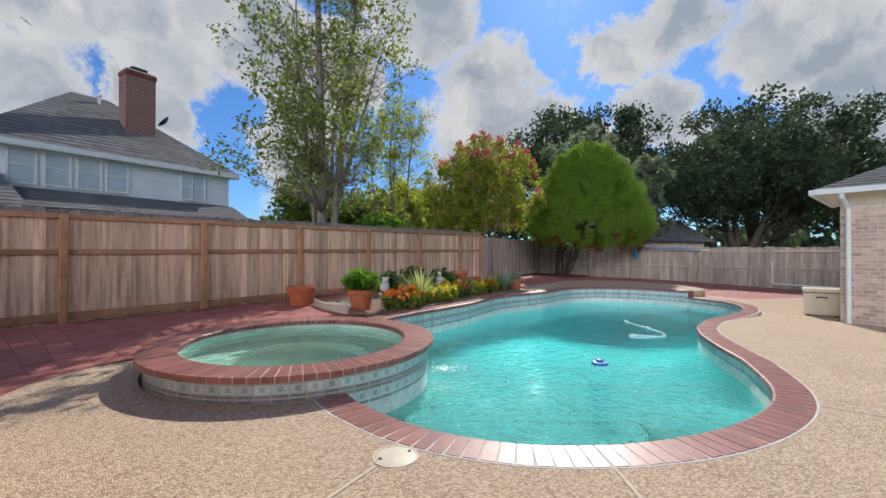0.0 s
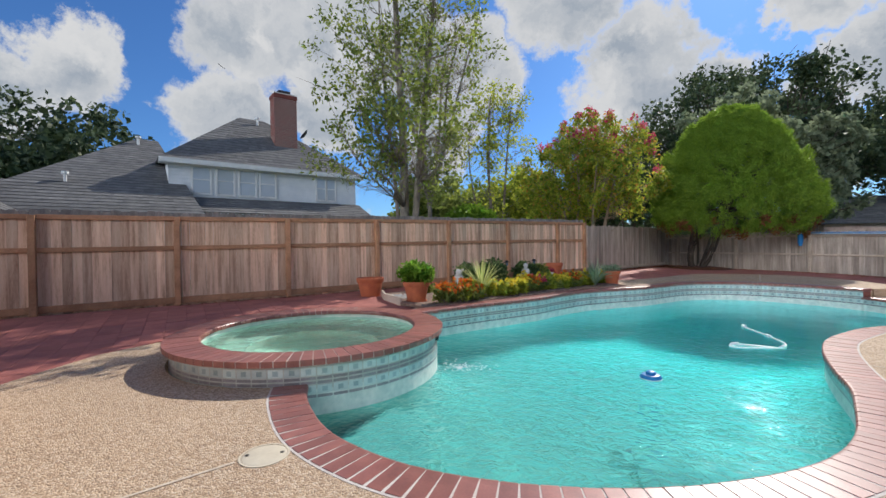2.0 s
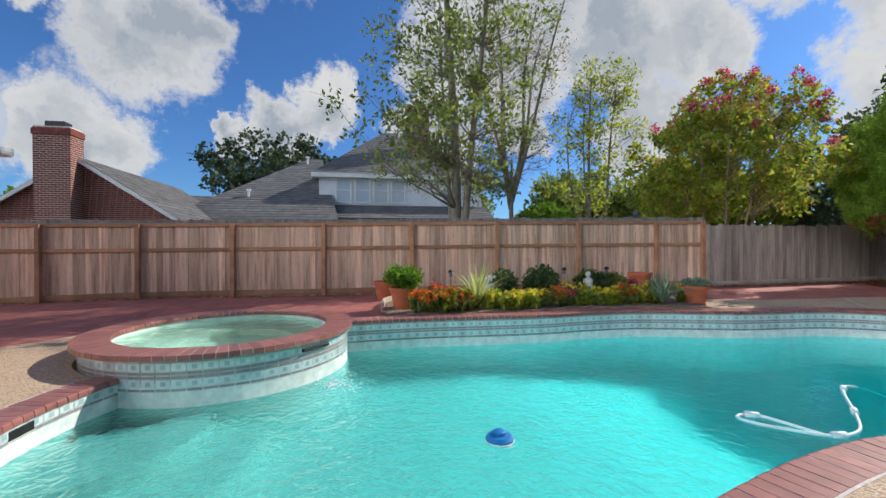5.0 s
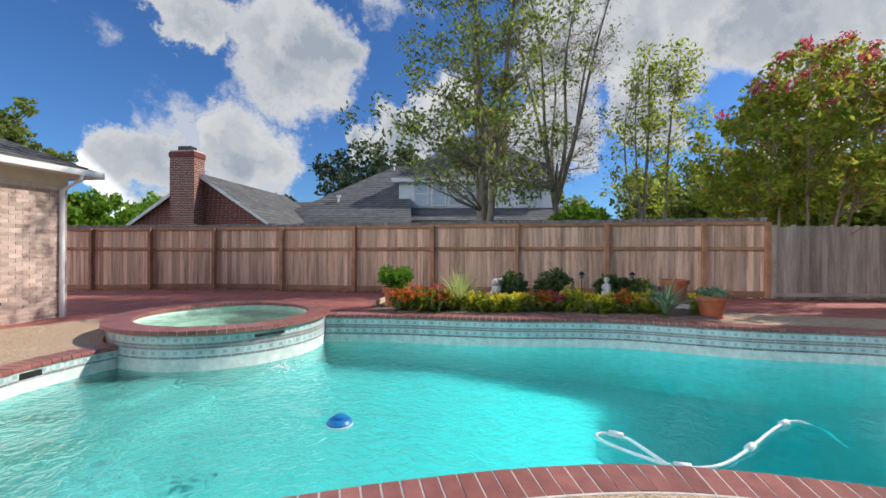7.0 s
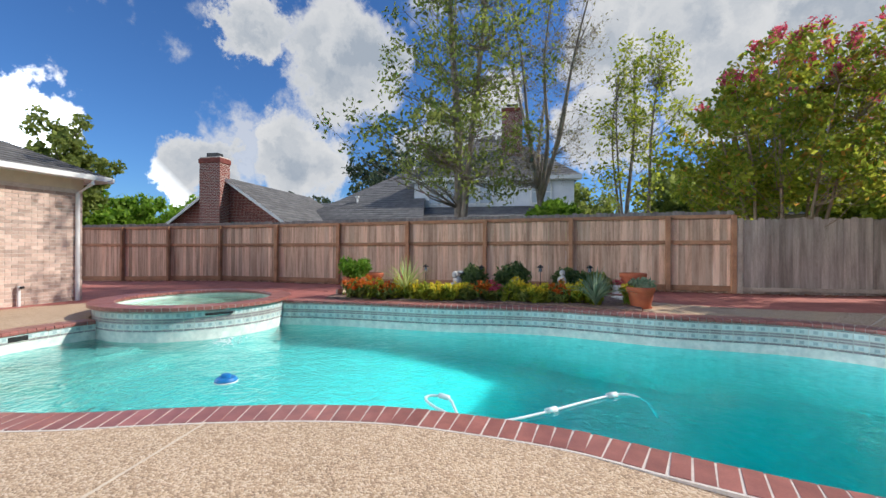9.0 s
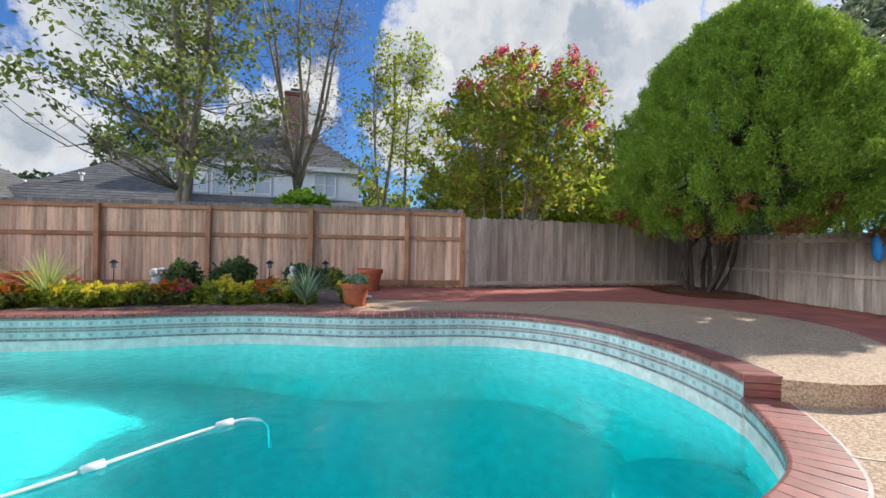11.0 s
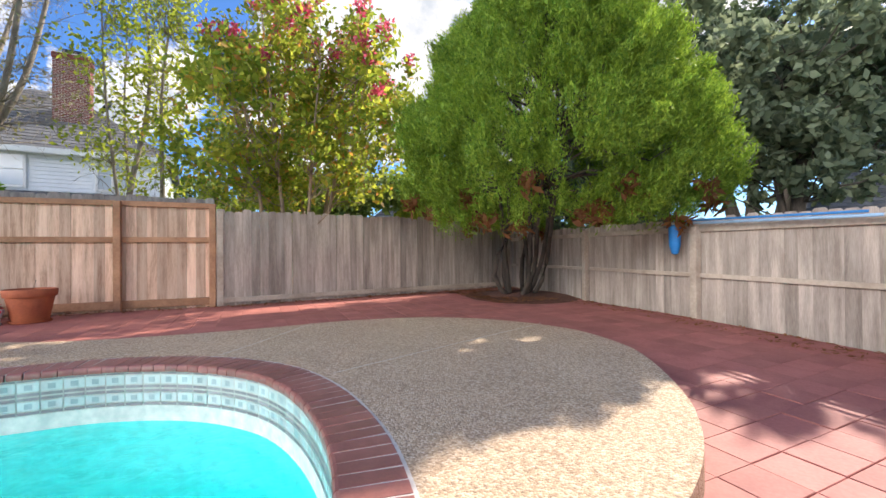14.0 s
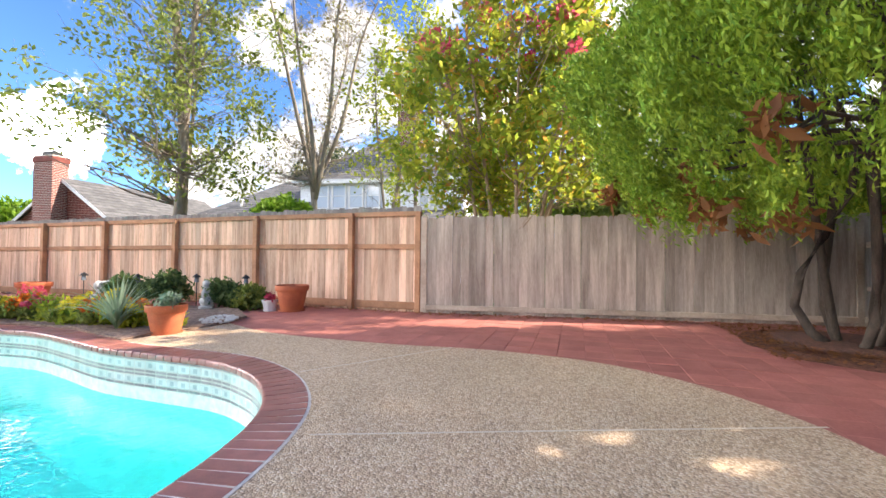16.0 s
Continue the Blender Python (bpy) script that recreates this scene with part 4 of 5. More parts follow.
def white_house():
    ho = thing("white_house", "white two storey house with a grey hipped roof and brick chimney", "house")
    A, e = (-17.05, 14.75), (0.54, 0.842)
    w = (-e[1], e[0])
    n = (e[1], -e[0])
    at = lambda s, t, z: (A[0] + e[0] * s + w[0] * t, A[1] + e[1] * s + w[1] * t, z)
    L, ze = 9.6, 5.55
    slab(at(0, 0.05, 0)[:2], e, L, -0.2, ze, w, 8.0, "siding", "wall", ho)
    vs, fs = [], []
    z = 2.2
    while z < ze - 0.05:
        for (p, q, out) in ((at(0, 0, 0), at(L, 0, 0), n), (at(L, 0, 0), at(L, 8, 0), e)):
            k = len(vs)
            vs += [(p[0] + out[0] * 0.03, p[1] + out[1] * 0.03, z), (q[0] + out[0] * 0.03, q[1] + out[1] * 0.03, z), (q[0], q[1], z + 0.17), (p[0], p[1], z + 0.17), (p[0], p[1], z), (q[0], q[1], z)]
            fs += [(k, k + 1, k + 2, k + 3), (k + 4, k + 5, k + 1, k)]
        z += 0.165
    tagged(part("clapboard", data_of("clapboard", vs, fs, "siding"), None, ho), kind="stuff")
    for s in (0.95, 2.02, 3.06, 4.06):
        window(ho, at(0, 0, 0), e, n, s, 4.0, 0.82, 1.3)
    for s in (7.15, 7.75):
        window(ho, at(0, 0, 0), e, n, s, 4.0, 0.56, 1.25)
    o, zr, t0 = 0.4, 9.2, 4.05
    cs = [at(-o, -o, ze), at(L + o, -o, ze), at(L + o, 8.1 + o, ze), at(-o, 8.1 + o, ze)]
    r0, r1 = at(4.0, t0, zr), at(5.4, t0, zr)
    roof_part([(cs[0], cs[1], r1, r0), (cs[1], cs[2], r1, r1), (cs[2], cs[3], r0, r1), (cs[3], cs[0], r0, r0)], ho)
    slab(at(-o, -o - 0.02, 0)[:2], e, L + 2 * o, ze - 0.2, ze + 0.02, w, 0.04, "white", "fascia", ho)
    slab(at(-o, -o + 0.02, 0)[:2], e, L + 2 * o, ze - 0.22, ze - 0.18, w, 0.5, "white", "soffit", ho)
    chimney(ho, at(6.0, 2.0, 0)[:2], math.atan2(e[1], e[0]), 1.3, 0.85, 5.9, 10.35)
    # low roof in front, and the wing's roof
    roof_part([(at(-0.2, -1.9, 2.95), at(L + 0.2, -1.9, 2.95), at(L + 0.2, 0.0, 3.82), at(-0.2, 0.0, 3.82))], ho)
    roof_part([(at(-7.4, -3.0, 2.5), at(1.2, -3.0, 2.5), at(-0.1, 4.6, 7.3), at(-1.0, 4.6, 7.3)), (at(-7.4, 12.0, 2.5), at(-7.4, -3.0, 2.5), at(-1.0, 4.6, 7.3), at(-1.0, 4.6, 7.3))], ho)
    slab(at(-7.0, -2.6, 0)[:2], e, 7.0, -0.2, 2.5, w, 12, "siding", "wall", ho)
    roof_part([(at(-19, 0.0, 2.5), at(-5.0, 0.0, 2.5), at(-4.0, 7.0, 5.0), at(-16.0, 7.0, 5.0))], ho)
    dish = part("satellite_dish", lathe([(0.0, 0.0), (0.14, 0.02), (0.27, 0.07), (0.36, 0.14), (0.35, 0.15), (0.26, 0.085), (0.0, 0.015)], 24), "metal", ho, "grey satellite dish")
    dish.matrix_basis = Matrix.Translation(at(7.3, 2.0, 8.15)) @ Matrix.Rotation(radians(55), 4, Vector((0.6, -0.4, 0)))
    v, f = tube([at(7.3, 2.05, 7.4), at(7.3, 2.05, 8.0), at(7.3, 2.0, 8.15)], 0.03, 8)
    part("mast", data_of("mast", v, f, "metal"), None, dish)
    for s, t, z in ((-3.6, -0.4, 4.1), (-1.0, 3.9, 6.85), (4.9, 3.5, 8.75), (-9, 5.0, 4.25)):
        v, f = tube([at(s, t, z - 0.1), at(s, t, z + 0.35)], 0.06, 8)
        v, f = tube([at(s, t, z + 0.35), at(s, t, z + 0.45)], 0.13, 8, v, f)
        part("roof_vent", data_of("roof_vent", v, f, "white"), None, ho)


def red_house():
    ho = thing("red_brick_house", "low red brick house with a gable chimney", "house")
    A, r = (-15.60, 4.43), (-0.82, 0.572)
    g = (0.572, 0.82)
    at = lambda s, t, z: (A[0] + r[0] * s + g[0] * t, A[1] + r[1] * s + g[1] * t, z)
    hw, ze, zr, L = 3.5, 2.35, 4.67, 8.0
    k = (zr - ze) / hw
    vs = [at(0.02, -hw, -0.2), at(0.02, hw, -0.2), at(0.02, hw, ze), at(0.02, 0, zr), at(0.02, -hw, ze)]
    vs += [at(L, -hw, -0.2), at(L, hw, -0.2), at(L, hw, ze), at(L, 0, zr), at(L, -hw, ze)]
    part("wall", data_of("wall", vs, [(0, 1, 2, 3, 4), (9, 8, 7, 6, 5), (1, 6, 7, 2), (5, 0, 4, 9)], "mortar"), None, ho)
    brickwork(at(0, -hw, 0)[:2], g, 2 * hw, 1.5, zr, (-r[0], -r[1]), "brick_red", ho, joint=0.017, skew=lambda z: (0, 2 * hw) if z < ze else (hw - (zr - z) / k, hw + (zr - z) / k))
    o = 0.35
    zl = ze - o * k
    roof_part([(at(-0.25, hw + o, zl + 0.05), at(L, hw + o, zl + 0.05), at(L, 0, zr + 0.05), at(-0.25, 0, zr + 0.05)), (at(L, -hw - o, zl + 0.05), at(-0.25, -hw - o, zl + 0.05), at(-0.25, 0, zr + 0.05), at(L, 0, zr + 0.05))], ho)
    for sg in (1, -1):
        p, q = at(-0.27, sg * (hw + o), zl - 0.12), at(-0.27, 0, zr - 0.12)
        a, b = at(-0.27, sg * (hw + o), zl + 0.04), at(-0.27, 0, zr + 0.04)
        p2, q2, a2, b2 = (tuple(Vector(x) + Vector((r[0], r[1], 0)) * 0.05) for x in (p, q, a, b))
        part("bargeboard", data_of("bargeboard", [p, q, b, a, p2, q2, b2, a2], [(0, 1, 2, 3), (7, 6, 5, 4), (0, 4, 5, 1), (3, 2, 6, 7), (1, 5, 6, 2), (0, 3, 7, 4)], "white"), None, ho)
    chimney(ho, at(-0.30, -0.45, 0)[:2], math.atan2(g[1], g[0]), 1.15, 0.7, 0, 5.65)


white_house()
red_house()
blue_roof = thing("distant_house", "low house with a slate blue gabled roof behind trees", "house")
slab((13.2, 27.5), (1, 0.1), 4.5, -0.2, 2.2, (0, 1), 5, "brick_tan", "wall", blue_roof)
roof_part([((12.8, 27.1, 2.1), (18.1, 27.5, 2.1), (17.2, 30.2, 3.7), (14.2, 30.0, 3.7)), ((12.8, 33, 2.1), (12.8, 27.1, 2.1), (14.2, 30.0, 3.7), (14.2, 30.0, 3.7))], blue_roof)
far_house = thing("distant_house", "tan house with a grey roof seen between trees", "house")
slab((-9.0, 36.0), (0.8, 0.5), 9, -0.2, 3.6, (-0.5, 0.8), 6, "brick_tan", "wall", far_house)
roof_part([((-9.6, 35.4, 3.5), (-1.4, 40.6, 3.5), (-4.2, 42.2, 6.4), (-8.6, 39.6, 6.4))], far_house)


# ---- trees ----
def quads(name, centres, across, along, mat):
    """Many small four-cornered leaves: centre, half-width and half-length vectors."""
    n = len(centres)
    co = np.empty((n, 4, 3))
    co[:, 0] = centres - along
    co[:, 1] = centres + across * 0.9 - along * 0.1
    co[:, 2] = centres + along
    co[:, 3] = centres - across * 0.9 - along * 0.1
    me = bpy.data.meshes.new(name)
    me.vertices.add(n * 4)
    me.vertices.foreach_set("co", co.ravel())
    me.loops.add(n * 4)
    me.loops.foreach_set("vertex_index", np.arange(n * 4, dtype=np.int32))
    me.polygons.add(n)
    me.polygons.foreach_set("loop_start", np.arange(0, n * 4, 4, dtype=np.int32))
    me.update(calc_edges=True)
    me.materials.append(M[mat])
    return me


def unit(a):
    return a / np.maximum(np.linalg.norm(a, axis=1, keepdims=True), 1e-6)


def leaf_mesh(rng, name, spots, radius, per, size, mat, stretch=1.8, droop=0.0, flat=1.0, up=0.0):
    """Leaves scattered round spots."""
    spots = np.repeat(np.array(spots, float), per, axis=0)
    n = len(spots)
    off = unit(rng.normal(size=(n, 3))) * (rng.random((n, 1)) ** 0.6) * radius
    off[:, 2] = off[:, 2] * flat - droop * rng.random(n)
    d = unit(rng.normal(size=(n, 3)) + np.array((0, 0, up)) + off / max(radius, 1e-3) * 0.8)
    a = unit(np.cross(d, unit(rng.normal(size=(n, 3)))))
    s = size * (0.6 + 0.8 * rng.random((n, 1)))
    return quads(name, spots + off, a * s * 0.5, d * s * 0.5 * stretch, mat)


def bough(rng, a, b, r0, r1, sag, verts, faces, sides=6, seg=6, bend=0.06):
    a, b = np.array(a, float), np.array(b, float)
    L = np.linalg.norm(b - a)
    j = rng.normal(size=3) * L * bend
    pts, rad = [], []
    for i in range(seg + 1):
        t = i / seg
        p = a + (b - a) * t + np.array((0, 0, sag * L)) * math.sin(math.pi * t) + j * math.sin(2 * math.pi * t)
        pts.append(tuple(p))
        rad.append(r0 + (r1 - r0) * t)
    tube(pts, rad, sides, verts, faces)
    return pts


def in_crown(rng, crown, n, shell):
    """n spots in a set of ellipsoids (x, y, z, rx, ry, rz, share); shell pushes them outwards."""
    w = np.array([c[6] for c in crown], float)
    pick = rng.choice(len(crown), n, p=w / w.sum())
    d = unit(rng.normal(size=(n, 3)))
    r = rng.random((n, 1)) ** shell
    c = np.array([k[:3] for k in crown])[pick]
    s = np.array([k[3:6] for k in crown])[pick]
    return c + d * r * s


def tree(name, label, base, stems, crown, spots, leaf, bark, seed, radius=0.35, per=40, size=0.1, shell=0.45, twigs=0.02, fork=(0.25, 0.9), mats=None, category="tree", sides=7, sub=3, stretch=1.8, droop=0.0):
    """Stems rise from the base; boughs leave them for each spot of the crown, where the leaves sit."""
    rng = np.random.default_rng(seed)
    tr = thing(name, label, category, Matrix.Translation(base))
    lines = []
    for (fx, fy, tx, ty, tz, r, *low) in stems:
        verts, faces = [], []
        pts = bough(rng, (fx, fy, low[0] if low else 0), (tx, ty, tz), r, r * 0.25, 0.0, verts, faces, 8, 10, 0.012)
        lines.append((pts, r))
        part("trunk", smooth(data_of("trunk", verts, faces, bark)), None, tr)
    P = in_crown(rng, crown, spots, shell)
    verts, faces = [], []
    for p in P:
        pts, r = min(lines, key=lambda l: min((q[0] - p[0]) ** 2 + (q[1] - p[1]) ** 2 for q in l[0]))
        lo, hi = fork
        zt = pts[-1][2]
        want = max(lo * zt, min(hi * zt, p[2] - 0.55 * math.hypot(p[0] - pts[5][0], p[1] - pts[5][1])))
        k = min(range(len(pts)), key=lambda i: abs(pts[i][2] - want))
        path = bough(rng, pts[k], p, max(twigs, r * 0.2 * (1 - k / 12)), twigs * 0.4, -0.08 * rng.random(), verts, faces, 5, 5)
        for _ in range(sub):
            q = path[rng.integers(2, 6)]
            e = np.array(q) + np.clip(rng.normal(size=3), -1.4, 1.4) * radius * 0.75
            tube([q, tuple((np.array(q) + e) / 2 + rng.normal(size=3) * 0.05), tuple(e)], [twigs * 0.6, twigs * 0.4, twigs * 0.2], 3, verts, faces)
    tagged(part("twig_work", smooth(data_of("twig_work", verts, faces, bark)), None, tr), kind="stuff")
    if leaf:
        tagged(part("crown", leaf_mesh(rng, "crown", P, radius, per, size, leaf, stretch, droop), None, tr), kind="stuff")
    for k, (mat, share, rr, pp, ss) in enumerate(mats or ()):
        Q = P[rng.choice(len(P), max(1, int(len(P) * share)), replace=False)]
        if mat == "blossom":
            Q = P[np.argsort(-P[:, 2] + rng.random(len(P)) * 2.0 - 0.25 * P[:, 0])[:max(1, int(len(P) * share))]] + np.array((0, 0, 0.25))
        tagged(part("blossom" if mat == "blossom" else "leaves", leaf_mesh(rng, "leaves", Q, rr, pp, ss, mat), None, tr), kind="stuff")
    return tr


G = -0.26
tree("tall_tree", "tall slender tree with sparse olive green leaves behind the fence", (-3.33, 11.24, G),
     [(0, 0, -0.1, 0.2, 12.4, 0.16), (0.26, 0.12, 0.9, 0.8, 11.6, 0.12), (-0.1, 0.15, -0.9, 0.5, 9.5, 0.07)],
     [(-0.1, 0.3, 4.4, 2.6, 2.6, 1.5, 3), (0, 0.4, 7.2, 2.7, 2.7, 2.2, 5), (0.2, 0.5, 10.4, 2.5, 2.5, 2.6, 5), (0.6, -2.6, 4.6, 1.3, 1.3, 0.9, 0.7), (-1.3, -0.8, 3.9, 1.4, 1.4, 0.7, 0.4)],
     330, "leaf_tall", "bark_grey", 11, radius=0.40, per=44, size=0.074, twigs=0.010, shell=0.5, fork=(0.25, 0.95), sub=5)
tree("bare_tree", "pale grey tree, almost bare, with thin upright branches", (-3.80, 14.65, G),
     [(0.02 * math.cos(a), 0.02 * math.sin(a), 1.7 * math.cos(a) + 0.1, 1.7 * math.sin(a) + 0.2, 9.4 + 0.7 * math.sin(2 * a), 0.075, z) for a, z in ((0.3, 3.1), (1.5, 3.6), (2.6, 3.2), (3.7, 2.9), (4.9, 3.5), (5.7, 3.3))] + [(0, 0, 0.02, 0.03, 4.4, 0.15)],
     [(0, 0.2, 5.2, 1.8, 1.8, 1.5, 2), (0.1, 0.2, 8.2, 2.3, 2.3, 1.9, 5), (-0.9, -0.9, 4.2, 1.3, 1.3, 0.6, 1)],
     230, "leaf_bare", "bark_pale", 12, radius=0.42, per=9, size=0.055, twigs=0.008, shell=0.5, sub=9, fork=(0.35, 0.95))
tree("tree", "thin yellow green tree behind the fence", (-2.08, 16.6, G),
     [(0, 0, 0.1, 0.2, 7.4, 0.085), (0.3, 0.2, 0.9, 0.4, 7.0, 0.07), (-0.3, 0.1, -0.8, 0.3, 6.4, 0.06), (0.1, -0.2, 0.3, -0.7, 6.6, 0.05)],
     [(0, 0.2, 3.8, 1.5, 1.5, 1.4, 2), (0.2, 0.2, 5.6, 1.7, 1.7, 1.3, 3), (0.5, 0.2, 7.0, 1.2, 1.2, 0.9, 2)],
     150, "leaf_yellow", "bark_grey", 13, radius=0.36, per=26, size=0.07, twigs=0.008, sub=5)
tree("crape_myrtle", "many stemmed crape myrtle with pink blossom and yellowing leaves", (1.55, 18.0, G),
     [(0.16 * math.cos(a), 0.16 * math.sin(a), 1.5 * math.cos(a + 0.2), 1.5 * math.sin(a + 0.2), 5.4 + 0.5 * math.sin(3 * a), 0.055) for a in np.linspace(0, 2 * math.pi, 9, endpoint=False)],
     [(0, 0, 4.1, 3.0, 2.9, 1.4, 5), (0.4, 0.2, 5.4, 2.2, 2.2, 1.1, 3), (0, 0, 3.0, 2.5, 2.3, 0.8, 2)],
     340, "leaf_myrtle", "bark_tan", 14, radius=0.36, per=38, size=0.078, twigs=0.010, fork=(0.35, 0.95), mats=[("leaf_yellow", 0.85, 0.34, 30, 0.08), ("blossom", 0.2, 0.18, 45, 0.06)])
oaks = [("live_oak", "wide dark live oak with a forking trunk", (13.2, 39.0, G), 1.2, 21), ("live_oak", "broad dark live oak beyond the fence", (27.5, 35.5, G), 1.25, 22), ("live_oak", "broad dark live oak beyond the fence", (21.0, 29.0, G), 0.9, 23)]
for nm, lb, at, k, seed in oaks:
    tree(nm, lb, at, [(0, 0, -1.6 * k, 0.6, 6.5 * k, 0.42 * k), (0.1, 0, 2.2 * k, -0.4, 6.8 * k, 0.40 * k), (0, 0.2, 0.4, 1.8 * k, 7.5 * k, 0.34 * k), (0, 0, 3.6 * k, 0.8, 5.2 * k, 0.26 * k)],
         [(0, 0, 9.1 * k, 6.2 * k, 6.2 * k, 3.0 * k, 5), (-3.2 * k, 0, 7.6 * k, 4.0 * k, 4.0 * k, 1.7 * k, 2), (4.4 * k, 0, 6.9 * k, 4.0 * k, 4.0 * k, 2.1 * k, 2)] if seed == 21 else
         [(0, 0, 8.4 * k, 6.2 * k, 6.2 * k, 3.6 * k, 5), (-3.2 * k, 0, 6.4 * k, 4.0 * k, 4.0 * k, 2.1 * k, 2), (3.6 * k, 0, 6.2 * k, 4.4 * k, 4.4 * k, 2.2 * k, 2)],
         270, "leaf_oak", "bark_dark", seed, radius=0.95 * k, per=120, size=0.175 * k, twigs=0.045 * k, fork=(0.45, 0.95), stretch=1.5, shell=0.4)


def juniper(base):
    """A dense dome of upright sprays over several leaning stems."""
    rng = np.random.default_rng(31)
    tr = thing("juniper_tree", "dense rounded green juniper with brown lower tips in the corner", "tree", Matrix.Translation(base))
    verts, faces = [], []
    for a in np.linspace(0, 2 * math.pi, 9, endpoint=False):
        b = a + rng.normal() * 0.3
        verts, faces = [], []
        bough(rng, (0.16 * math.cos(a), 0.16 * math.sin(a), -0.1), (0.55 + 0.8 * math.cos(b), -0.6 + 0.8 * math.sin(b), 3.0), 0.055, 0.03, -0.05, verts, faces, 7, 8)
        part("trunk", smooth(data_of("trunk", verts, faces, "bark_dark")), None, tr)
    C, H0, H1, R = np.array((0.95, -1.1)), 1.50, 5.95, 2.78
    n = 1700
    t = rng.random(n) ** 0.85
    a = rng.random(n) * 2 * math.pi
    prof = np.interp(t, (0, 0.08, 0.17, 0.3, 0.43, 0.56, 0.70, 0.83, 0.94, 1.0), (0.72, 0.9, 1.0, 0.95, 0.88, 0.80, 0.64, 0.47, 0.27, 0.06))
    lump = 0.93 + 0.12 * np.sin(a * 5 + t * 9) * np.sin(t * 13 + a * 2) + rng.normal(size=n) * 0.035
    r = R * prof * lump * np.where(rng.random(n) < 0.28, 0.76, 1.0)
    P = np.stack([C[0] + r * np.cos(a), C[1] + r * np.sin(a), H0 + (H1 - H0) * t + rng.normal(size=n) * 0.06], 1)
    per = 400
    spots = np.repeat(P, per, axis=0)
    out = np.repeat(np.stack([np.cos(a) * 0.55, np.sin(a) * 0.55, np.full(n, 0.75)], 1), per, axis=0)
    m = len(spots)
    k = rng.random((m, 1))
    off = unit(rng.normal(size=(m, 3))) * (0.26 - 0.14 * k) * rng.random((m, 1)) + out * (k - 0.4) * 0.40
    d = unit(out + rng.normal(size=(m, 3)) * 0.55)
    ac = unit(np.cross(d, unit(rng.normal(size=(m, 3)))))
    s = 0.037 * (0.6 + 0.8 * rng.random((m, 1)))
    tagged(part("crown", quads("crown", spots + off, ac * s * 0.26, d * s * 0.78, "leaf_cedar"), None, tr), kind="stuff")
    low = P[P[:, 2] < H0 + 0.5]
    low = low[rng.choice(len(low), 26, replace=False)]
    tagged(part("dry_foliage", leaf_mesh(rng, "dry_foliage", low - np.array((0, 0, 0.15)), 0.2, 40, 0.07, "brown_leaf", 2.4), None, tr, "dry brown tips"), kind="stuff")
    verts, faces = [], []
    for p in P[rng.choice(n, 110, replace=False)]:
        bough(rng, (0.85, -0.9, 2.2 + 0.5 * (p[2] - 2)), p * 0.96 + np.array((0.04, -0.04, 0.1)), 0.03, 0.008, 0.05, verts, faces, 4, 4)
    tagged(part("twig_work", smooth(data_of("twig_work", verts, faces, "bark_dark")), None, tr), kind="stuff")


juniper((5.79, 20.05, 0.2))


def bush(name, label, at, rx, ry, rz, leaf, seed, n=260, per=45, size=0.08, radius=0.2, category="bush"):
    rng = np.random.default_rng(seed)
    b = thing(name, label, category, Matrix.Translation(at))
    verts, faces = [], []
    for a in np.linspace(0, 2 * math.pi, 7, endpoint=False):
        bough(rng, (0.06 * math.cos(a), 0.06 * math.sin(a), -0.05), (0.6 * rx * math.cos(a), 0.6 * ry * math.sin(a), rz * 1.1), 0.02 * rz + 0.004, 0.004, 0.05, verts, faces, 5, 4)
    part("stems", data_of("stems", verts, faces, "bark_grey"), None, b)
    d = unit(rng.normal(size=(n, 3)))
    d[:, 2] = np.abs(d[:, 2]) * 1.1 - 0.15
    P = d * (0.75 + 0.3 * rng.random((n, 1))) * np.array((rx, ry, rz)) + np.array((0, 0, rz * 0.75))
    tagged(part("foliage", leaf_mesh(rng, "foliage", P, radius, per, size, leaf), None, b), kind="stuff")
    return b


bush("hedge_shrub", "rounded bright green shrub showing over the fence", (-2.0, 13.8, 0.62), 1.05, 0.8, 1.1, "leaf_hedge", 41, 320, 55, 0.09, 0.22)
# trees in the distance
far = [(-38, 21, 13.5, 7, "leaf_oak"), (8.6, 25.2, 9.6, 2.6, "leaf_grey"), (11.5, 24.5, 8.0, 2.0, "leaf_grey"), (-36, 33, 10, 6, "leaf_oak"), (-20, -3.6, 9.0, 2.4, "leaf_tall"), (-26, 2, 4.9, 3.0, "leaf_hedge"), (-22, -1.5, 4.7, 2.6, "leaf_hedge"),
       (-8.5, 30, 7.0, 4.2, "leaf_tall"), (-2, 34, 7.5, 4.5, "leaf_yellow"), (5, 38, 9, 5, "leaf_oak"), (40, 40, 13, 8, "leaf_oak"), (-24, 32, 7.5, 4.5, "leaf_tall"), (-48, 10, 9, 6, "leaf_oak"), (33, 24, 10, 6, "leaf_oak")]
for k, (x, y, h, r, lf) in enumerate(far):
    tree("distant_tree", "leafy green tree standing behind the houses", (x, y, G), [(0, 0, 0.3, 0.2, h * 0.8, 0.22), (0.1, 0, -r * 0.3, 0.4, h * 0.7, 0.14)],
         [(0, 0, h * 0.68, r, r, h * 0.27, 4), (r * 0.35, 0, h * 0.52, r * 0.7, r * 0.7, h * 0.2, 2), (-r * 0.35, 0, h * 0.5, r * 0.7, r * 0.7, h * 0.2, 2)],
         110, lf, "bark_dark", 60 + k, radius=r * 0.2, per=90, size=0.10 + r * 0.035, twigs=0.03, stretch=1.5, sub=1)

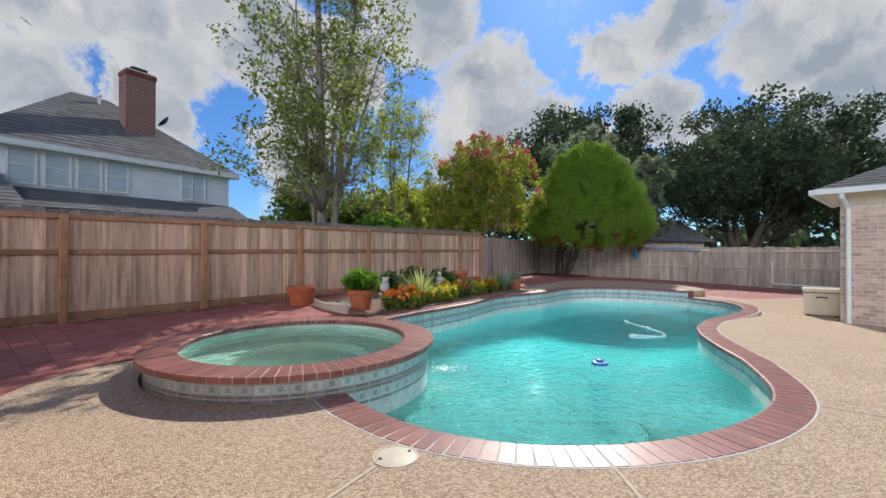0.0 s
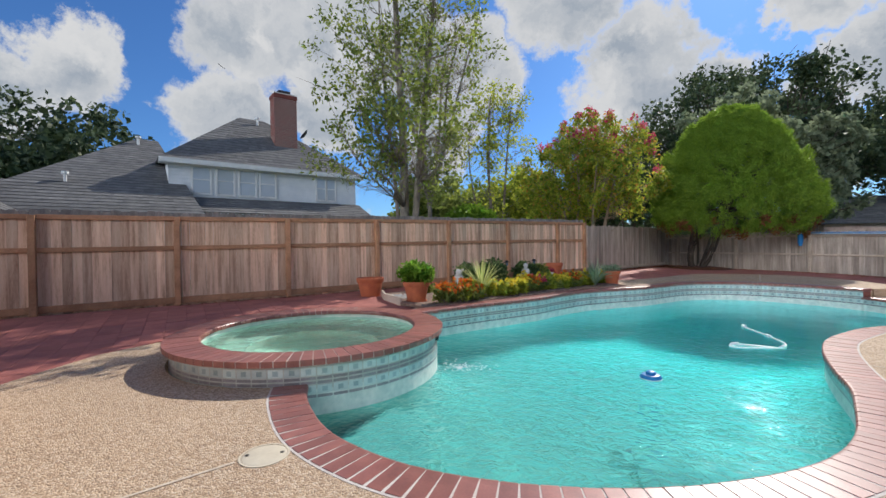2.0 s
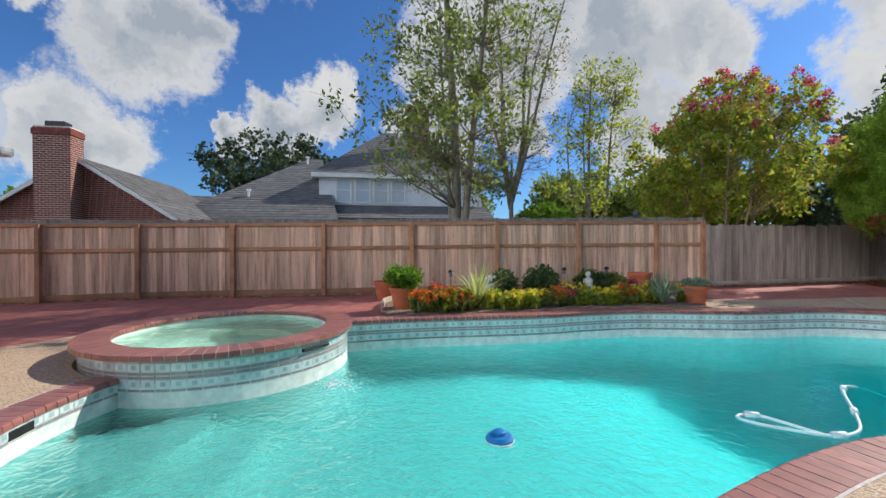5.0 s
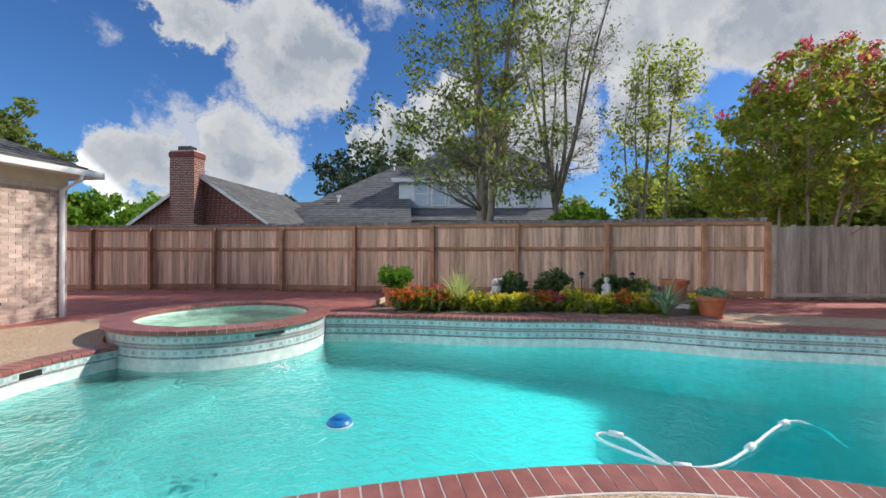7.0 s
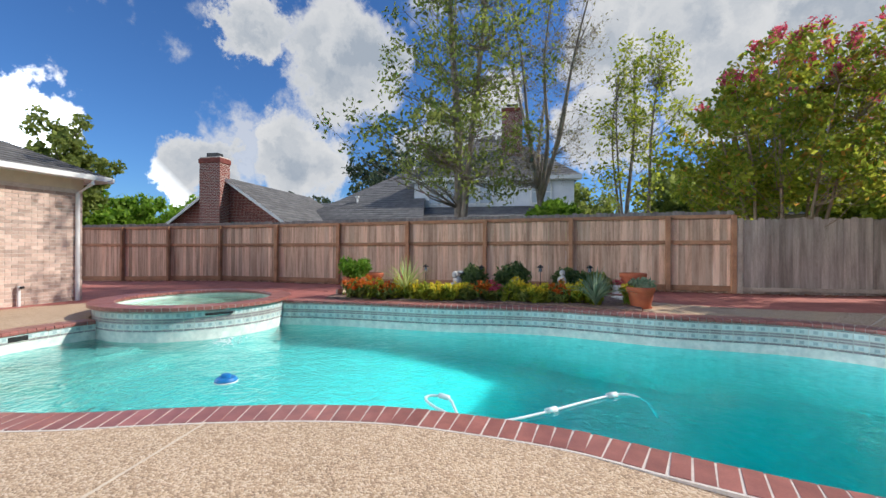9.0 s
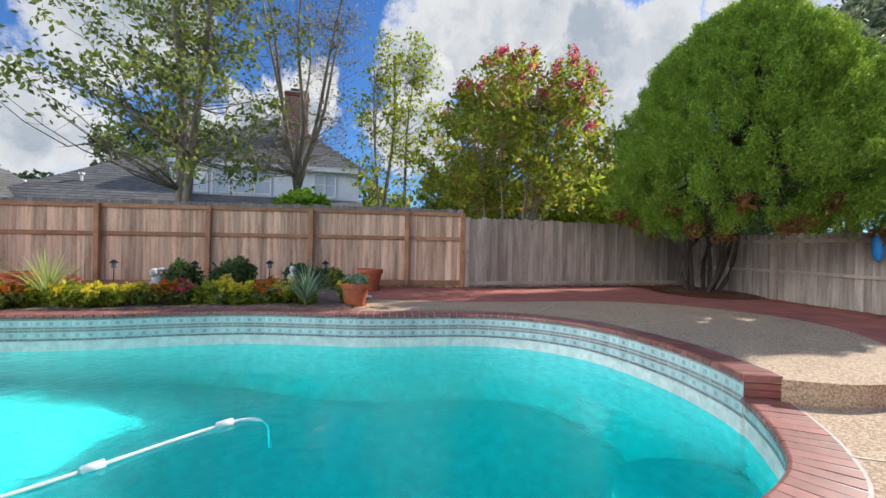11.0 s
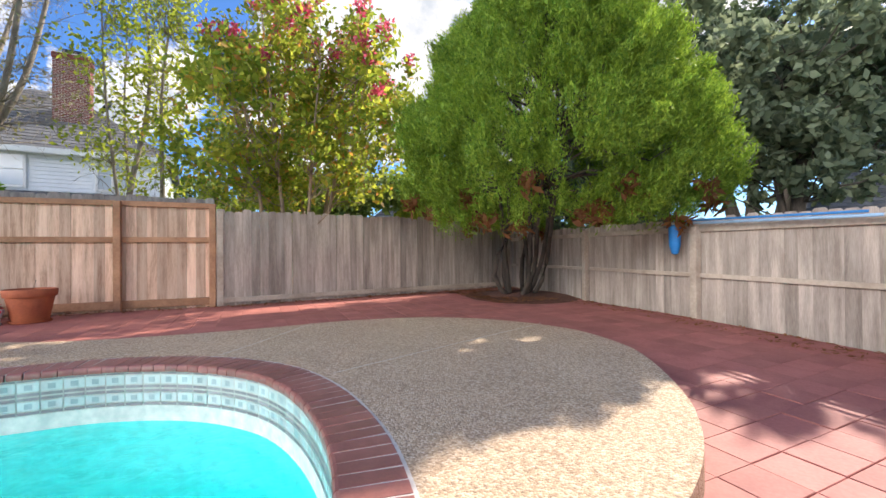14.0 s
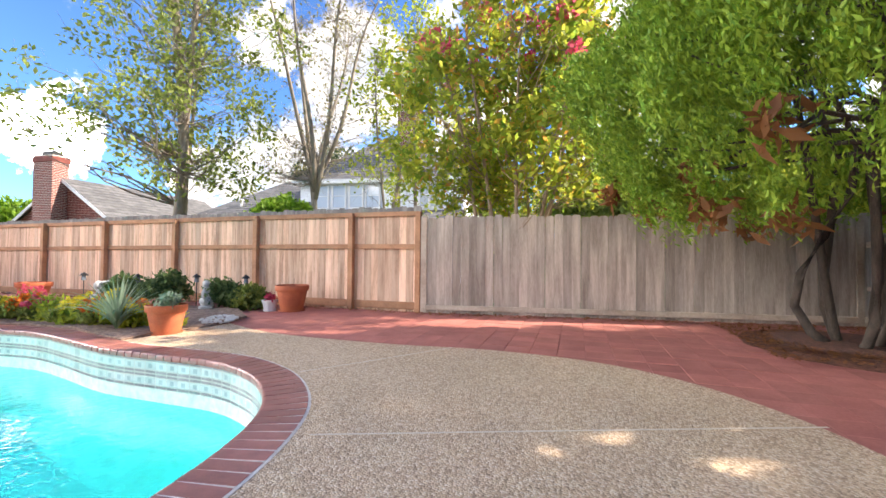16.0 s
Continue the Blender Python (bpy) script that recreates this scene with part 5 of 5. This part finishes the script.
wr = np.random.default_rng(99)
ang = wr.random(900) * 2 * math.pi
dist = 62 + 25 * wr.random(900)
W = np.stack([dist * np.cos(ang), 10 + dist * np.sin(ang), 0.4 + 4.6 * wr.random(900) * (0.55 + 0.45 * np.sin(ang * 9) ** 2)], 1)
tagged(new("far_woods", leaf_mesh(wr, "far_woods", W, 2.2, 45, 1.0, "leaf_oak", 1.4)), "low dark green woods along the horizon", "woods", kind="stuff")


# ---- planting bed ----
BED = UP_OUT[kb:][: near(UP_OUT[kb:], (-1.15, 7.35))] + [(-1.75, 7.75), (-2.35, 8.25), (-2.75, 8.9), (-2.2, 10.0), (-1.5, 10.9), (-0.6, 12.0), (0.3, 13.1), (1.2, 13.3), (1.9, 12.9), (2.35, 12.3)]
bed_z = lambda x, y: up_hill(x, y) + 0.035 + 0.02 * math.sin(x * 5) * math.sin(y * 4)
v, f = sheet(BED, 0.2, bed_z, 0.06)
tagged(new("planting_bed", data_of("planting_bed", v, f, "soil")), "planting bed of dark bark mulch and soil", "planting bed")
back = BED[near(BED, (-1.75, 7.75)):]
edging = thing("bed_edging", "low weathered timber edging round the planting bed", "edging")
for a, b in zip(back[:3], back[1:3]):
    L = math.hypot(b[0] - a[0], b[1] - a[1])
    part("board", box(L, 0.05, 0.16, ((a[0] + b[0]) / 2, (a[1] + b[1]) / 2, 0.15), 0.006, math.atan2(b[1] - a[1], b[0] - a[0])), "greyrail", edging)
rng = np.random.default_rng(5)


def pebbles(name, label, cx, cy, rx, ry, n, size, mat):
    bm = bmesh.new()
    for _ in range(n):
        a, r = rng.random() * 6.283, math.sqrt(rng.random())
        x, y = cx + rx * r * math.cos(a), cy + ry * r * math.sin(a)
        s = size * (0.6 + 0.8 * rng.random())
        bmesh.ops.create_icosphere(bm, subdivisions=1, radius=s, matrix=Matrix.Translation((x, y, up_hill(x, y) + 0.05)) @ Matrix.Rotation(rng.random() * 6, 4, "Z") @ Matrix.Diagonal((1.2, 0.9, 0.6, 1)))
    return tagged(new(name, mesh_of(bm, name, mat)), label, "gravel", kind="stuff")


pebbles("white_gravel", "white gravel strewn in the planting bed", -0.6, 10.5, 0.55, 0.8, 260, 0.03, "stone")
pebbles("white_gravel", "white gravel strewn beside the terracotta pot", 1.5, 12.95, 0.4, 0.25, 180, 0.022, "stone")
pebbles("white_gravel", "white gravel strewn behind the fern pot", -2.0, 8.7, 0.4, 0.4, 120, 0.025, "stone")


def pot(label, x, y, z, r, h, fill="soil", mat="terracotta", name="flower_pot"):
    p = thing(name, label, "flower pot", Matrix.Translation((x, y, z)))
    part("body", lathe([(0, 0.0), (r * 0.68, 0.0), (r * 0.72, 0.02), (r * 0.94, h * 0.74), (r * 0.94, h * 0.77)], 32), mat, p)
    part("rim", lathe([(r * 0.94, h * 0.76), (r * 1.02, h * 0.77), (r * 1.05, h * 0.80), (r * 1.07, h * 0.97), (r * 1.04, h), (r * 0.98, h), (r * 0.95, h * 0.90), (r * 0.93, h * 0.80)], 32), mat, p)
    part("saucer", lathe([(0, 0.001), (r * 0.82, 0.001), (r * 0.86, 0.03), (r * 0.80, 0.03), (r * 0.76, 0.012)], 32), mat, p)
    part("earth", lathe([(0, h * 0.87), (r * 0.95, h * 0.85)], 24), fill, p)
    return p


def twig(parent, h, n=1):
    v, f = [], []
    for i in range(n):
        bough(rng, (0.03 * i, 0, 0), (0.08 * (i + 1), 0.03, h), 0.008, 0.003, 0.05, v, f, 5, 4)
    part("dry_stem", data_of("dry_stem", v, f, "bark_dark"), None, parent)


p0 = pot("terracotta pot with bare soil on the red paving", -3.02, 8.83, 0.15, 0.29, 0.44)
twig(p0, 0.52)
p1 = pot("terracotta pot of feathery bright green fern", -1.58, 8.12, 0.19, 0.25, 0.40)
p2 = pot("terracotta pot with a dead stem against the fence", 0.61, 13.99, up_hill(0.61, 13.99), 0.27, 0.46)
twig(p2, 0.58)
p3 = pot("wide terracotta pot at the end of the planting bed", 2.22, 12.43, up_hill(2.22, 12.43), 0.225, 0.38)
tagged(part("wilted_plant", leaf_mesh(rng, "wilted_plant", [(0.05 * k, 0.04 * (k % 3), 0.42) for k in range(-3, 4)], 0.12, 30, 0.05, "leaf_agave"), None, p3), kind="stuff")
p4 = pot("small white pot of pink flowers", 0.50, 13.62, up_hill(0.5, 13.6), 0.13, 0.2, mat="white")
tagged(part("flowers", leaf_mesh(rng, "flowers", [(0.05 * k, 0.03 * (k % 2), 0.24) for k in range(-2, 3)], 0.1, 30, 0.04, "blossom"), None, p4), kind="stuff")


def tuft(name, label, at, n, length, width, mat, spread=0.9, parent=None, lift=0.0):
    """Arching strap leaves from one crown, each a folded tapering blade."""
    vs, fs = [], []
    for _ in range(n):
        a = rng.random() * 6.283
        lean = spread * (0.15 + 0.85 * rng.random())
        L = length * (0.7 + 0.5 * rng.random())
        k = len(vs)
        for i in range(6):
            t = i / 5
            r = L * t * math.sin(lean * (0.5 + 0.5 * t))
            z = L * t * math.cos(lean * (0.35 + 0.75 * t)) + lift
            w = width * (1 - t) ** 0.7 * 0.5 + 0.001
            cx, cy = r * math.cos(a), r * math.sin(a)
            vs += [(cx - math.sin(a) * w, cy + math.cos(a) * w, z + w * 0.5), (cx, cy, z), (cx + math.sin(a) * w, cy - math.cos(a) * w, z + w * 0.5)]
        for i in range(5):
            b = k + 3 * i
            fs += [(b, b + 1, b + 4, b + 3), (b + 1, b + 2, b + 5, b + 4)]
    me = data_of(name, vs, fs, mat)
    if parent:
        return tagged(part("leaves", me, None, parent), kind="stuff")
    th = thing(name, label, "plant", Matrix.Translation(at))
    tagged(part("leaves", me, None, th), kind="stuff")
    return th


bz = lambda x, y: bed_z(x, y)
tuft("leaves", "", None, 170, 0.42, 0.02, "leaf_fern", 1.25, p1, 0.34)
tagged(part("fronds", leaf_mesh(rng, "fronds", [(0.2 * math.cos(k), 0.2 * math.sin(k), 0.55 + 0.05 * (k % 3)) for k in range(14)], 0.2, 90, 0.05, "leaf_fern", 2.2), None, p1), kind="stuff")
tuft("yucca_plant", "spiky yellow green striped yucca", (-0.45, 8.95, bz(-0.45, 8.95)), 110, 0.78, 0.035, "leaf_blade", 0.95)
tuft("spider_plant", "arching grey green strap leaved plant", (1.82, 11.78, bz(1.82, 11.78)), 130, 0.66, 0.035, "leaf_agave", 1.15)


def flowers(label, x, y, r, h, leaf, bloom, seed, per=12):
    rg = np.random.default_rng(seed)
    th = thing("flowering_plant", label, "plant", Matrix.Translation((x, y, bz(x, y))), group="flowers in the bed")
    P = unit(rg.normal(size=(46, 3))) * np.array((r * 1.15, r * 1.15, h * 0.5)) * (0.35 + 0.65 * rg.random((46, 1))) + np.array((0, 0, h * 0.55))
    P[:, 2] += 0.16 * h * rg.normal(size=46)
    P[:, 2] = np.maximum(P[:, 2], 0.03)
    v, f = [], []
    for p in P[:12]:
        tube([(0, 0, -0.02), tuple(p * 0.6), tuple(p)], [0.006, 0.005, 0.003], 4, v, f)
    part("stems", data_of("stems", v, f, "bark_grey"), None, th)
    tagged(part("foliage", leaf_mesh(rg, "foliage", P, 0.085, per, 0.042, leaf, 2.4), None, th), kind="stuff")
    if bloom:
        top = P[P[:, 2] > h * 0.5] + np.array((0, 0, 0.06))
        tagged(part("bloom", leaf_mesh(rg, "bloom", top, 0.055, 14, 0.05, bloom, 1.0), None, th), kind="stuff")
    return th


for k, (x, y, r, h, lf, bl, lb) in enumerate((
        (-0.98, 7.95, 0.24, 0.38, "leaf_tall", "flower_orange", "bushy plant with small orange red flowers"), (-0.68, 8.36, 0.26, 0.40, "leaf_yellow", "flower_orange", "bushy plant with small orange red flowers"),
        (-0.50, 8.80, 0.24, 0.34, "leaf_yellow", "flower_yellow", "low plant with small yellow flowers"), (-0.30, 9.12, 0.26, 0.30, "leaf_yellow", "flower_yellow", "low plant with small yellow flowers"),
        (0.05, 9.45, 0.25, 0.34, "leaf_yellow", "flower_yellow", "low plant with small yellow flowers"), (0.30, 9.95, 0.22, 0.32, "leaf_tall", "flower_yellow", "low plant with small yellow flowers"),
        (0.52, 10.45, 0.26, 0.34, "leaf_tall", "blossom", "sparse plant with faded pink flowers"), (0.85, 10.85, 0.24, 0.26, "leaf_tall", None, "low grey green leafy plant"),
        (1.12, 11.2, 0.20, 0.30, "leaf_yellow", "flower_yellow", "low plant with small yellow flowers"), (1.42, 11.62, 0.28, 0.34, "leaf_yellow", "flower_yellow", "rounded bush of bright yellow flowers"),
        (1.62, 11.92, 0.24, 0.30, "leaf_yellow", "flower_yellow", "rounded bush of bright yellow flowers"), (2.02, 12.42, 0.2, 0.32, "leaf_yellow", "flower_yellow", "rounded bush of bright yellow flowers"),
        (-1.85, 9.3, 0.22, 0.38, "leaf_tall", "blossom", "sparse plant with faded pink flowers"), (0.1, 11.2, 0.2, 0.36, "leaf_agave", "stone", "thin plant with white flowers"))):
    flowers(lb, x, y, r * 0.76, h * 0.74, lf, bl if bl != "stone" else "flower_yellow", 80 + k)
for k, (x, y) in enumerate(((-0.82, 8.12), (-0.58, 8.58), (-0.12, 9.28), (0.16, 9.70), (0.42, 10.2), (0.70, 10.64), (0.98, 11.02), (1.28, 11.42), (0.1, 10.0), (0.55, 11.0), (1.05, 11.75))):
    low, bloom, what = (("leaf_yellow", "flower_yellow", "low bright plant with small yellow flowers"), ("leaf_tall", "flower_orange", "straggling plant with small orange flowers"), ("leaf_yellow", None, "low pale green leafy plant"))[k % 3 if k > 1 else 1]
    flowers(what, x, y, 0.21, 0.26, low, bloom, 160 + k)
for k, (x, y, r, h) in enumerate(((-1.35, 10.95, 0.4, 0.55), (-0.85, 11.75, 0.55, 0.62), (-0.15, 12.75, 0.32, 0.5), (0.05, 13.1, 0.26, 0.34), (0.22, 13.3, 0.3, 0.36))):
    bush("garden_shrub", "dark green leafy shrub at the back of the bed", (x, y, bz(x, y)), r * 0.66, r * 0.66, h * 0.5, "leaf_shrub" if k != 4 else "leaf_tall", 120 + k, 44, 40, 0.055, 0.19, "shrub")


def lantern(x, y):
    p = thing("garden_lantern", "small black stake lantern in the bed", "lantern", Matrix.Translation((x, y, bz(x, y))), group="lanterns in the bed")
    v, f = tube([(0, 0, -0.05), (0, 0, 0.42)], 0.009, 6)
    part("stake", data_of("stake", v, f, "metal"), None, p)
    part("cage", lathe([(0.0, 0.42), (0.045, 0.43), (0.035, 0.52), (0.06, 0.525)], 6), "pane", p)
    part("cap", lathe([(0.085, 0.52), (0.05, 0.56), (0.012, 0.585), (0.0, 0.60)], 6), "metal", p)


for x, y in ((-2.15, 10.0), (-1.35, 11.15), (-0.55, 12.3), (0.1, 13.2)):
    lantern(x, y)


def statue(name, label, x, y, blobs):
    """A weathered garden figure, one plain lump of rounded masses."""
    bm = bmesh.new()
    for cx, cy, cz, rx, ry, rz in blobs:
        bmesh.ops.create_icosphere(bm, subdivisions=3, radius=1, matrix=Matrix.Translation((cx, cy, cz)) @ Matrix.Diagonal((rx, ry, rz, 1)))
    box(0.26, 0.22, 0.06, (0, 0, 0), 0.01, bm=bm)
    ob = tagged(new(name, smooth(mesh_of(bm, name, "stone"))), label, "statue")
    ob.location = (x, y, bz(x, y) - 0.01)
    return ob


statue("rabbit_statue", "white stone rabbit figure in the bed", -1.45, 10.55, [(0, 0, 0.2, 0.13, 0.10, 0.15), (0.02, -0.06, 0.36, 0.08, 0.08, 0.09), (0.08, 0.06, 0.42, 0.03, 0.08, 0.035), (-0.05, 0.08, 0.42, 0.03, 0.08, 0.035), (0.03, -0.10, 0.12, 0.09, 0.08, 0.08)])
statue("garden_statue", "small white stone seated garden figure", -0.05, 12.55, [(0, 0, 0.13, 0.14, 0.12, 0.10), (0, 0, 0.27, 0.09, 0.08, 0.13), (0, -0.01, 0.44, 0.065, 0.065, 0.075), (0.08, -0.03, 0.26, 0.04, 0.05, 0.09), (-0.08, -0.03, 0.26, 0.04, 0.05, 0.09)])

# ---- loose things on the deck and in the pool ----
lid = thing("skimmer_cover", "round cream plastic skimmer cover in the deck", "cover", Matrix.Translation((-0.25, 2.55, 0.0)))
part("ring", lathe([(0.135, 0.002), (0.15, 0.004), (0.15, 0.010), (0.137, 0.010)], 40), "lid", lid)
part("disc", lathe([(0.0, 0.013), (0.12, 0.012), (0.134, 0.008), (0.134, 0.0)], 40), "lid", lid)
# dark discs on the cover paint the shade inside its finger holes
for a in (0.6, 3.6):
    part("finger_hole", lathe([(0.0, 0.0145), (0.013, 0.0145), (0.013, 0.010)], 12, at=(0.105 * math.cos(a), 0.105 * math.sin(a), 0)), "metal", lid)
sk = LOW_IN[near(LOW_IN, (-0.18, 3.02))]
ki = near(LOW_IN, (-0.18, 3.02))
tx, ty = LOW_IN[ki + 1][0] - LOW_IN[ki - 1][0], LOW_IN[ki + 1][1] - LOW_IN[ki - 1][1]
mouth = thing("skimmer_mouth", "skimmer mouth under the coping, a dark plate for its shaded recess", "skimmer", Matrix.Translation((sk[0], sk[1], 0)) @ Matrix.Rotation(math.atan2(ty, tx), 4, "Z"))
# thin dark plate on the wall paints the shade inside the recess
part("opening", box(0.24, 0.012, 0.075, (0, 0.008, -0.145), 0.004), "metal", mouth)
part("frame", box(0.27, 0.008, 0.012, (0, 0.010, -0.158), 0.002), "stone", mouth)

fl = thing("chlorine_floater", "blue and white round chlorine floater on the water", "pool float", Matrix.Translation((2.36, 5.92, WATER)))
part("float_ring", lathe([(0.0, -0.03), (0.09, -0.04), (0.115, -0.01), (0.12, 0.02), (0.10, 0.045), (0.06, 0.05), (0.0, 0.05)], 28), "blue", fl)
part("cap", lathe([(0.055, 0.045), (0.055, 0.075), (0.04, 0.085), (0.0, 0.085)], 20), "blue", fl)
part("skirt", lathe([(0.121, -0.02), (0.126, 0.0), (0.121, 0.008)], 28), "white", fl)

line = curve([(4.30, 7.92), (4.05, 7.99), (3.86, 8.03), (3.72, 7.96), (3.70, 7.84), (3.85, 7.80), (4.08, 7.84), (4.34, 7.93), (4.48, 8.12), (4.52, 8.36), (4.48, 8.80), (4.42, 9.22), (4.39, 9.50), (4.40, 9.76), (4.54, 9.88), (4.78, 9.80)], 0.06)
hose = thing("cleaner_hose", "thin white floating hose of the pool cleaner", "hose")
v, f = tube([(x, y, WATER + 0.012 - 0.35 * max(0, (i - len(line) + 8) / 8) ** 2) for i, (x, y) in enumerate(line)], 0.014, 8)
part("tube", smooth(data_of("tube", v, f, "hose")), None, hose)
for k in (8, 24, 38, 52, 66):
    if k + 2 < len(line):
        v, f = tube([(*line[k], WATER + 0.016), (*line[k + 2], WATER + 0.016)], 0.03, 10)
        part("float", smooth(data_of("float", v, f, "hose")), None, hose)

bx = thing("deck_box", "cream plastic storage box with a dark handle beside the house", "storage box", Matrix.Translation((8.86, 9.50, -0.10)) @ Matrix.Rotation(math.atan2(V[1], V[0]), 4, "Z"))
part("body", box(0.62, 0.50, 0.50, (0, 0, 0.03), 0.02, seg=2), "lid", bx)
part("lid", box(0.66, 0.54, 0.09, (0, 0, 0.545), 0.025, seg=2), "lid", bx)
part("seam", box(0.63, 0.51, 0.018, (0, 0, 0.53), 0), "metal", bx)
part("handle", box(0.20, 0.012, 0.03, (0.0, -0.254, 0.42), 0.004), "metal", bx)
for dx in (-0.24, 0.24):
    for dy in (-0.19, 0.19):
        part("foot", box(0.08, 0.08, 0.032, (dx, dy, 0), 0.004), "metal", bx)

ED = (-0.728, 0.686)
on_east = lambda s, o, z: (EAST[0] + ED[0] * s - 0.686 * o, EAST[1] + ED[1] * s - 0.728 * o, z)
pole = thing("pool_pole", "long pale blue telescopic pole hung along the fence", "pole")
v, f = tube([on_east(5.5, 0.1, 1.46), on_east(8.1, 0.1, 1.53)], 0.018, 10)
part("tube", smooth(data_of("tube", v, f, "pale_blue")), None, pole)
v, f = tube([on_east(5.3, 0.1, 1.455), on_east(5.8, 0.1, 1.468)], 0.022, 10)
part("grip", smooth(data_of("grip", v, f, "white")), None, pole)
v, f = tube([on_east(5.9, 0.14, 1.51), on_east(8.1, 0.14, 1.57)], 0.014, 10)
part("inner_tube", smooth(data_of("inner_tube", v, f, "blue")), None, pole)
net = thing("skimmer_net", "blue mesh skimmer net hanging on the fence", "net", Matrix.Translation(on_east(8.08, 0.12, 1.10)) @ Matrix.Rotation(math.atan2(ED[1], ED[0]), 4, "Z"))
part("bag", lathe([(0.0, -0.02), (0.045, 0.0), (0.075, 0.12), (0.085, 0.42), (0.08, 0.42), (0.065, 0.14)], 20), "blue", net)
part("hoop", lathe([(0.083, 0.42), (0.095, 0.43), (0.086, 0.445)], 24), "white", net)
pv = thing("white_pipe", "white plastic pipe running down the fence post", "pipe")
v, f = tube([on_east(3.30, 0.09, 1.02), on_east(3.30, 0.09, 0.26), on_east(3.25, 0.10, 0.22), on_east(1.2, 0.11, 0.16)], 0.02, 8)
part("pipe", smooth(data_of("pipe", v, f, "white")), None, pv)

mulch = thing("mulch_ring", "dark bark mulch under the juniper", "mulch", Matrix.Translation((5.75, 20.05, 0.19)))
part("mulch", lathe([(0.0, 0.10), (0.7, 0.08), (1.05, 0.05), (1.35, 0.0), (1.4, -0.04)], 30), "bark_chips", mulch)
# leaf litter and twigs along the fences' feet
def litter(a, b, n, wide, zf, seed, label):
    rr = np.random.default_rng(seed)
    t = rr.random(n)
    nx, ny = (b[1] - a[1]), -(b[0] - a[0])
    k = math.hypot(nx, ny)
    o = rr.random(n) * wide
    x = a[0] + (b[0] - a[0]) * t + nx / k * o
    y = a[1] + (b[1] - a[1]) * t + ny / k * o
    P = np.stack([x, y, np.array([zf(p, q) + 0.012 for p, q in zip(x, y)])], 1)
    d = unit(rr.normal(size=(n, 3)) * np.array((1, 1, 0.15)))
    ac = unit(np.cross(d, np.array((0, 0, 1.0)) + rr.normal(size=(n, 3)) * 0.2))
    s = 0.03 * (0.5 + rr.random((n, 1)))
    return tagged(new("leaf_litter", quads("leaf_litter", P, ac * s * 0.5, d * s, "brown_leaf")), label, "leaf litter", kind="stuff")


litter((-6.1, 6.6), GATE, 900, 0.25, red_z, 51, "dry brown leaves along the cedar fence foot")
litter(GATE, CORNER, 900, 0.35, red_z, 52, "dry brown leaves along the grey fence foot")
litter(CORNER, EAST, 1600, 0.5, red_z, 53, "dry brown leaves and twigs along the fence foot")
litter((4.9, 20.9), (6.8, 19.3), 2200, 1.3, lambda x, y: 0.25, 54, "dry brown needles under the juniper")


# ---- red pavers, piece by piece ----
CELL, GAP = 0.2845, 0.0017
loc = [(p[0] * U[0] + p[1] * U[1], -p[0] * U[1] + p[1] * U[0]) for p in RED]
tile_bm = box(CELL - 2 * GAP, CELL - 2 * GAP, 0.03, (0, 0, -0.03), 0.004)
tile_mesh = mesh_of(tile_bm, "paver", "red_tile")
xs, ys = [p[0] for p in loc], [p[1] for p in loc]
whole = set()
for i in range(math.floor(min(xs) / CELL), math.ceil(max(xs) / CELL)):
    for j in range(math.floor(min(ys) / CELL), math.ceil(max(ys) / CELL)):
        c = clip(loc, i * CELL, j * CELL, (i + 1) * CELL, (j + 1) * CELL)
        if len(c) >= 3 and abs(abs(area(c)) - CELL * CELL) < 1e-5:
            whole.add((i, j))


def paver_spot(i, j):
    px, py = (i + 0.5) * CELL, (j + 0.5) * CELL
    return px * U[0] - py * U[1], px * U[1] + py * U[0]


# the three hundred nearest the pool's ends are single pieces
ranked = sorted(whole, key=lambda c: min(math.hypot(paver_spot(*c)[0] - 9.6, paver_spot(*c)[1] - 13.8), math.hypot(paver_spot(*c)[0] - 4.6, paver_spot(*c)[1] - 17.6), math.hypot(paver_spot(*c)[0] + 4.4, paver_spot(*c)[1] - 5.8)))
single = set(ranked[:300])
for i, j in sorted(single):
    x, y = paver_spot(i, j)
    e = 0.2
    nrm = Vector((-(red_z(x + e, y) - red_z(x - e, y)) / (2 * e), -(red_z(x, y + e) - red_z(x, y - e)) / (2 * e), 1)).normalized()
    ob = new("paver", tile_mesh)
    ob.parent = red_floor
    ob.matrix_basis = Matrix.Translation((x, y, red_z(x, y) + random.uniform(-0.003, 0.003))) @ Vector((0, 0, 1)).rotation_difference(nrm).to_matrix().to_4x4() @ Matrix.Rotation(math.atan2(U[1], U[0]), 4, "Z")
v, f = sheet(RED, CELL, red_z, 0.02, U, GAP, lambda i, j: (i, j) not in single)
tagged(part("paver_rest", data_of("paver_rest", v, f, "red_cut"), None, red_floor), kind="stuff")
for line, z, parent in ((offset(LOW_IN, 0.10), 0.012, low_coping), (offset(UP_IN, 0.10), 0.19, up_coping)):
    # the pool's brick edge, laid across
    pts = curve(line, 0.111)
    for i in range(len(pts) - 1):
        a, b = pts[i], pts[i + 1]
        ob = new("brick", brick_mesh)
        ob.parent = parent
        t = math.atan2(b[1] - a[1], b[0] - a[0])
        ob.matrix_basis = Matrix.Translation(((a[0] + b[0]) / 2 - math.sin(t) * 0.10, (a[1] + b[1]) / 2 + math.cos(t) * 0.10, z + random.uniform(-0.002, 0.002))) @ Matrix.Rotation(t + math.pi + random.uniform(-0.012, 0.012), 4, "Z")
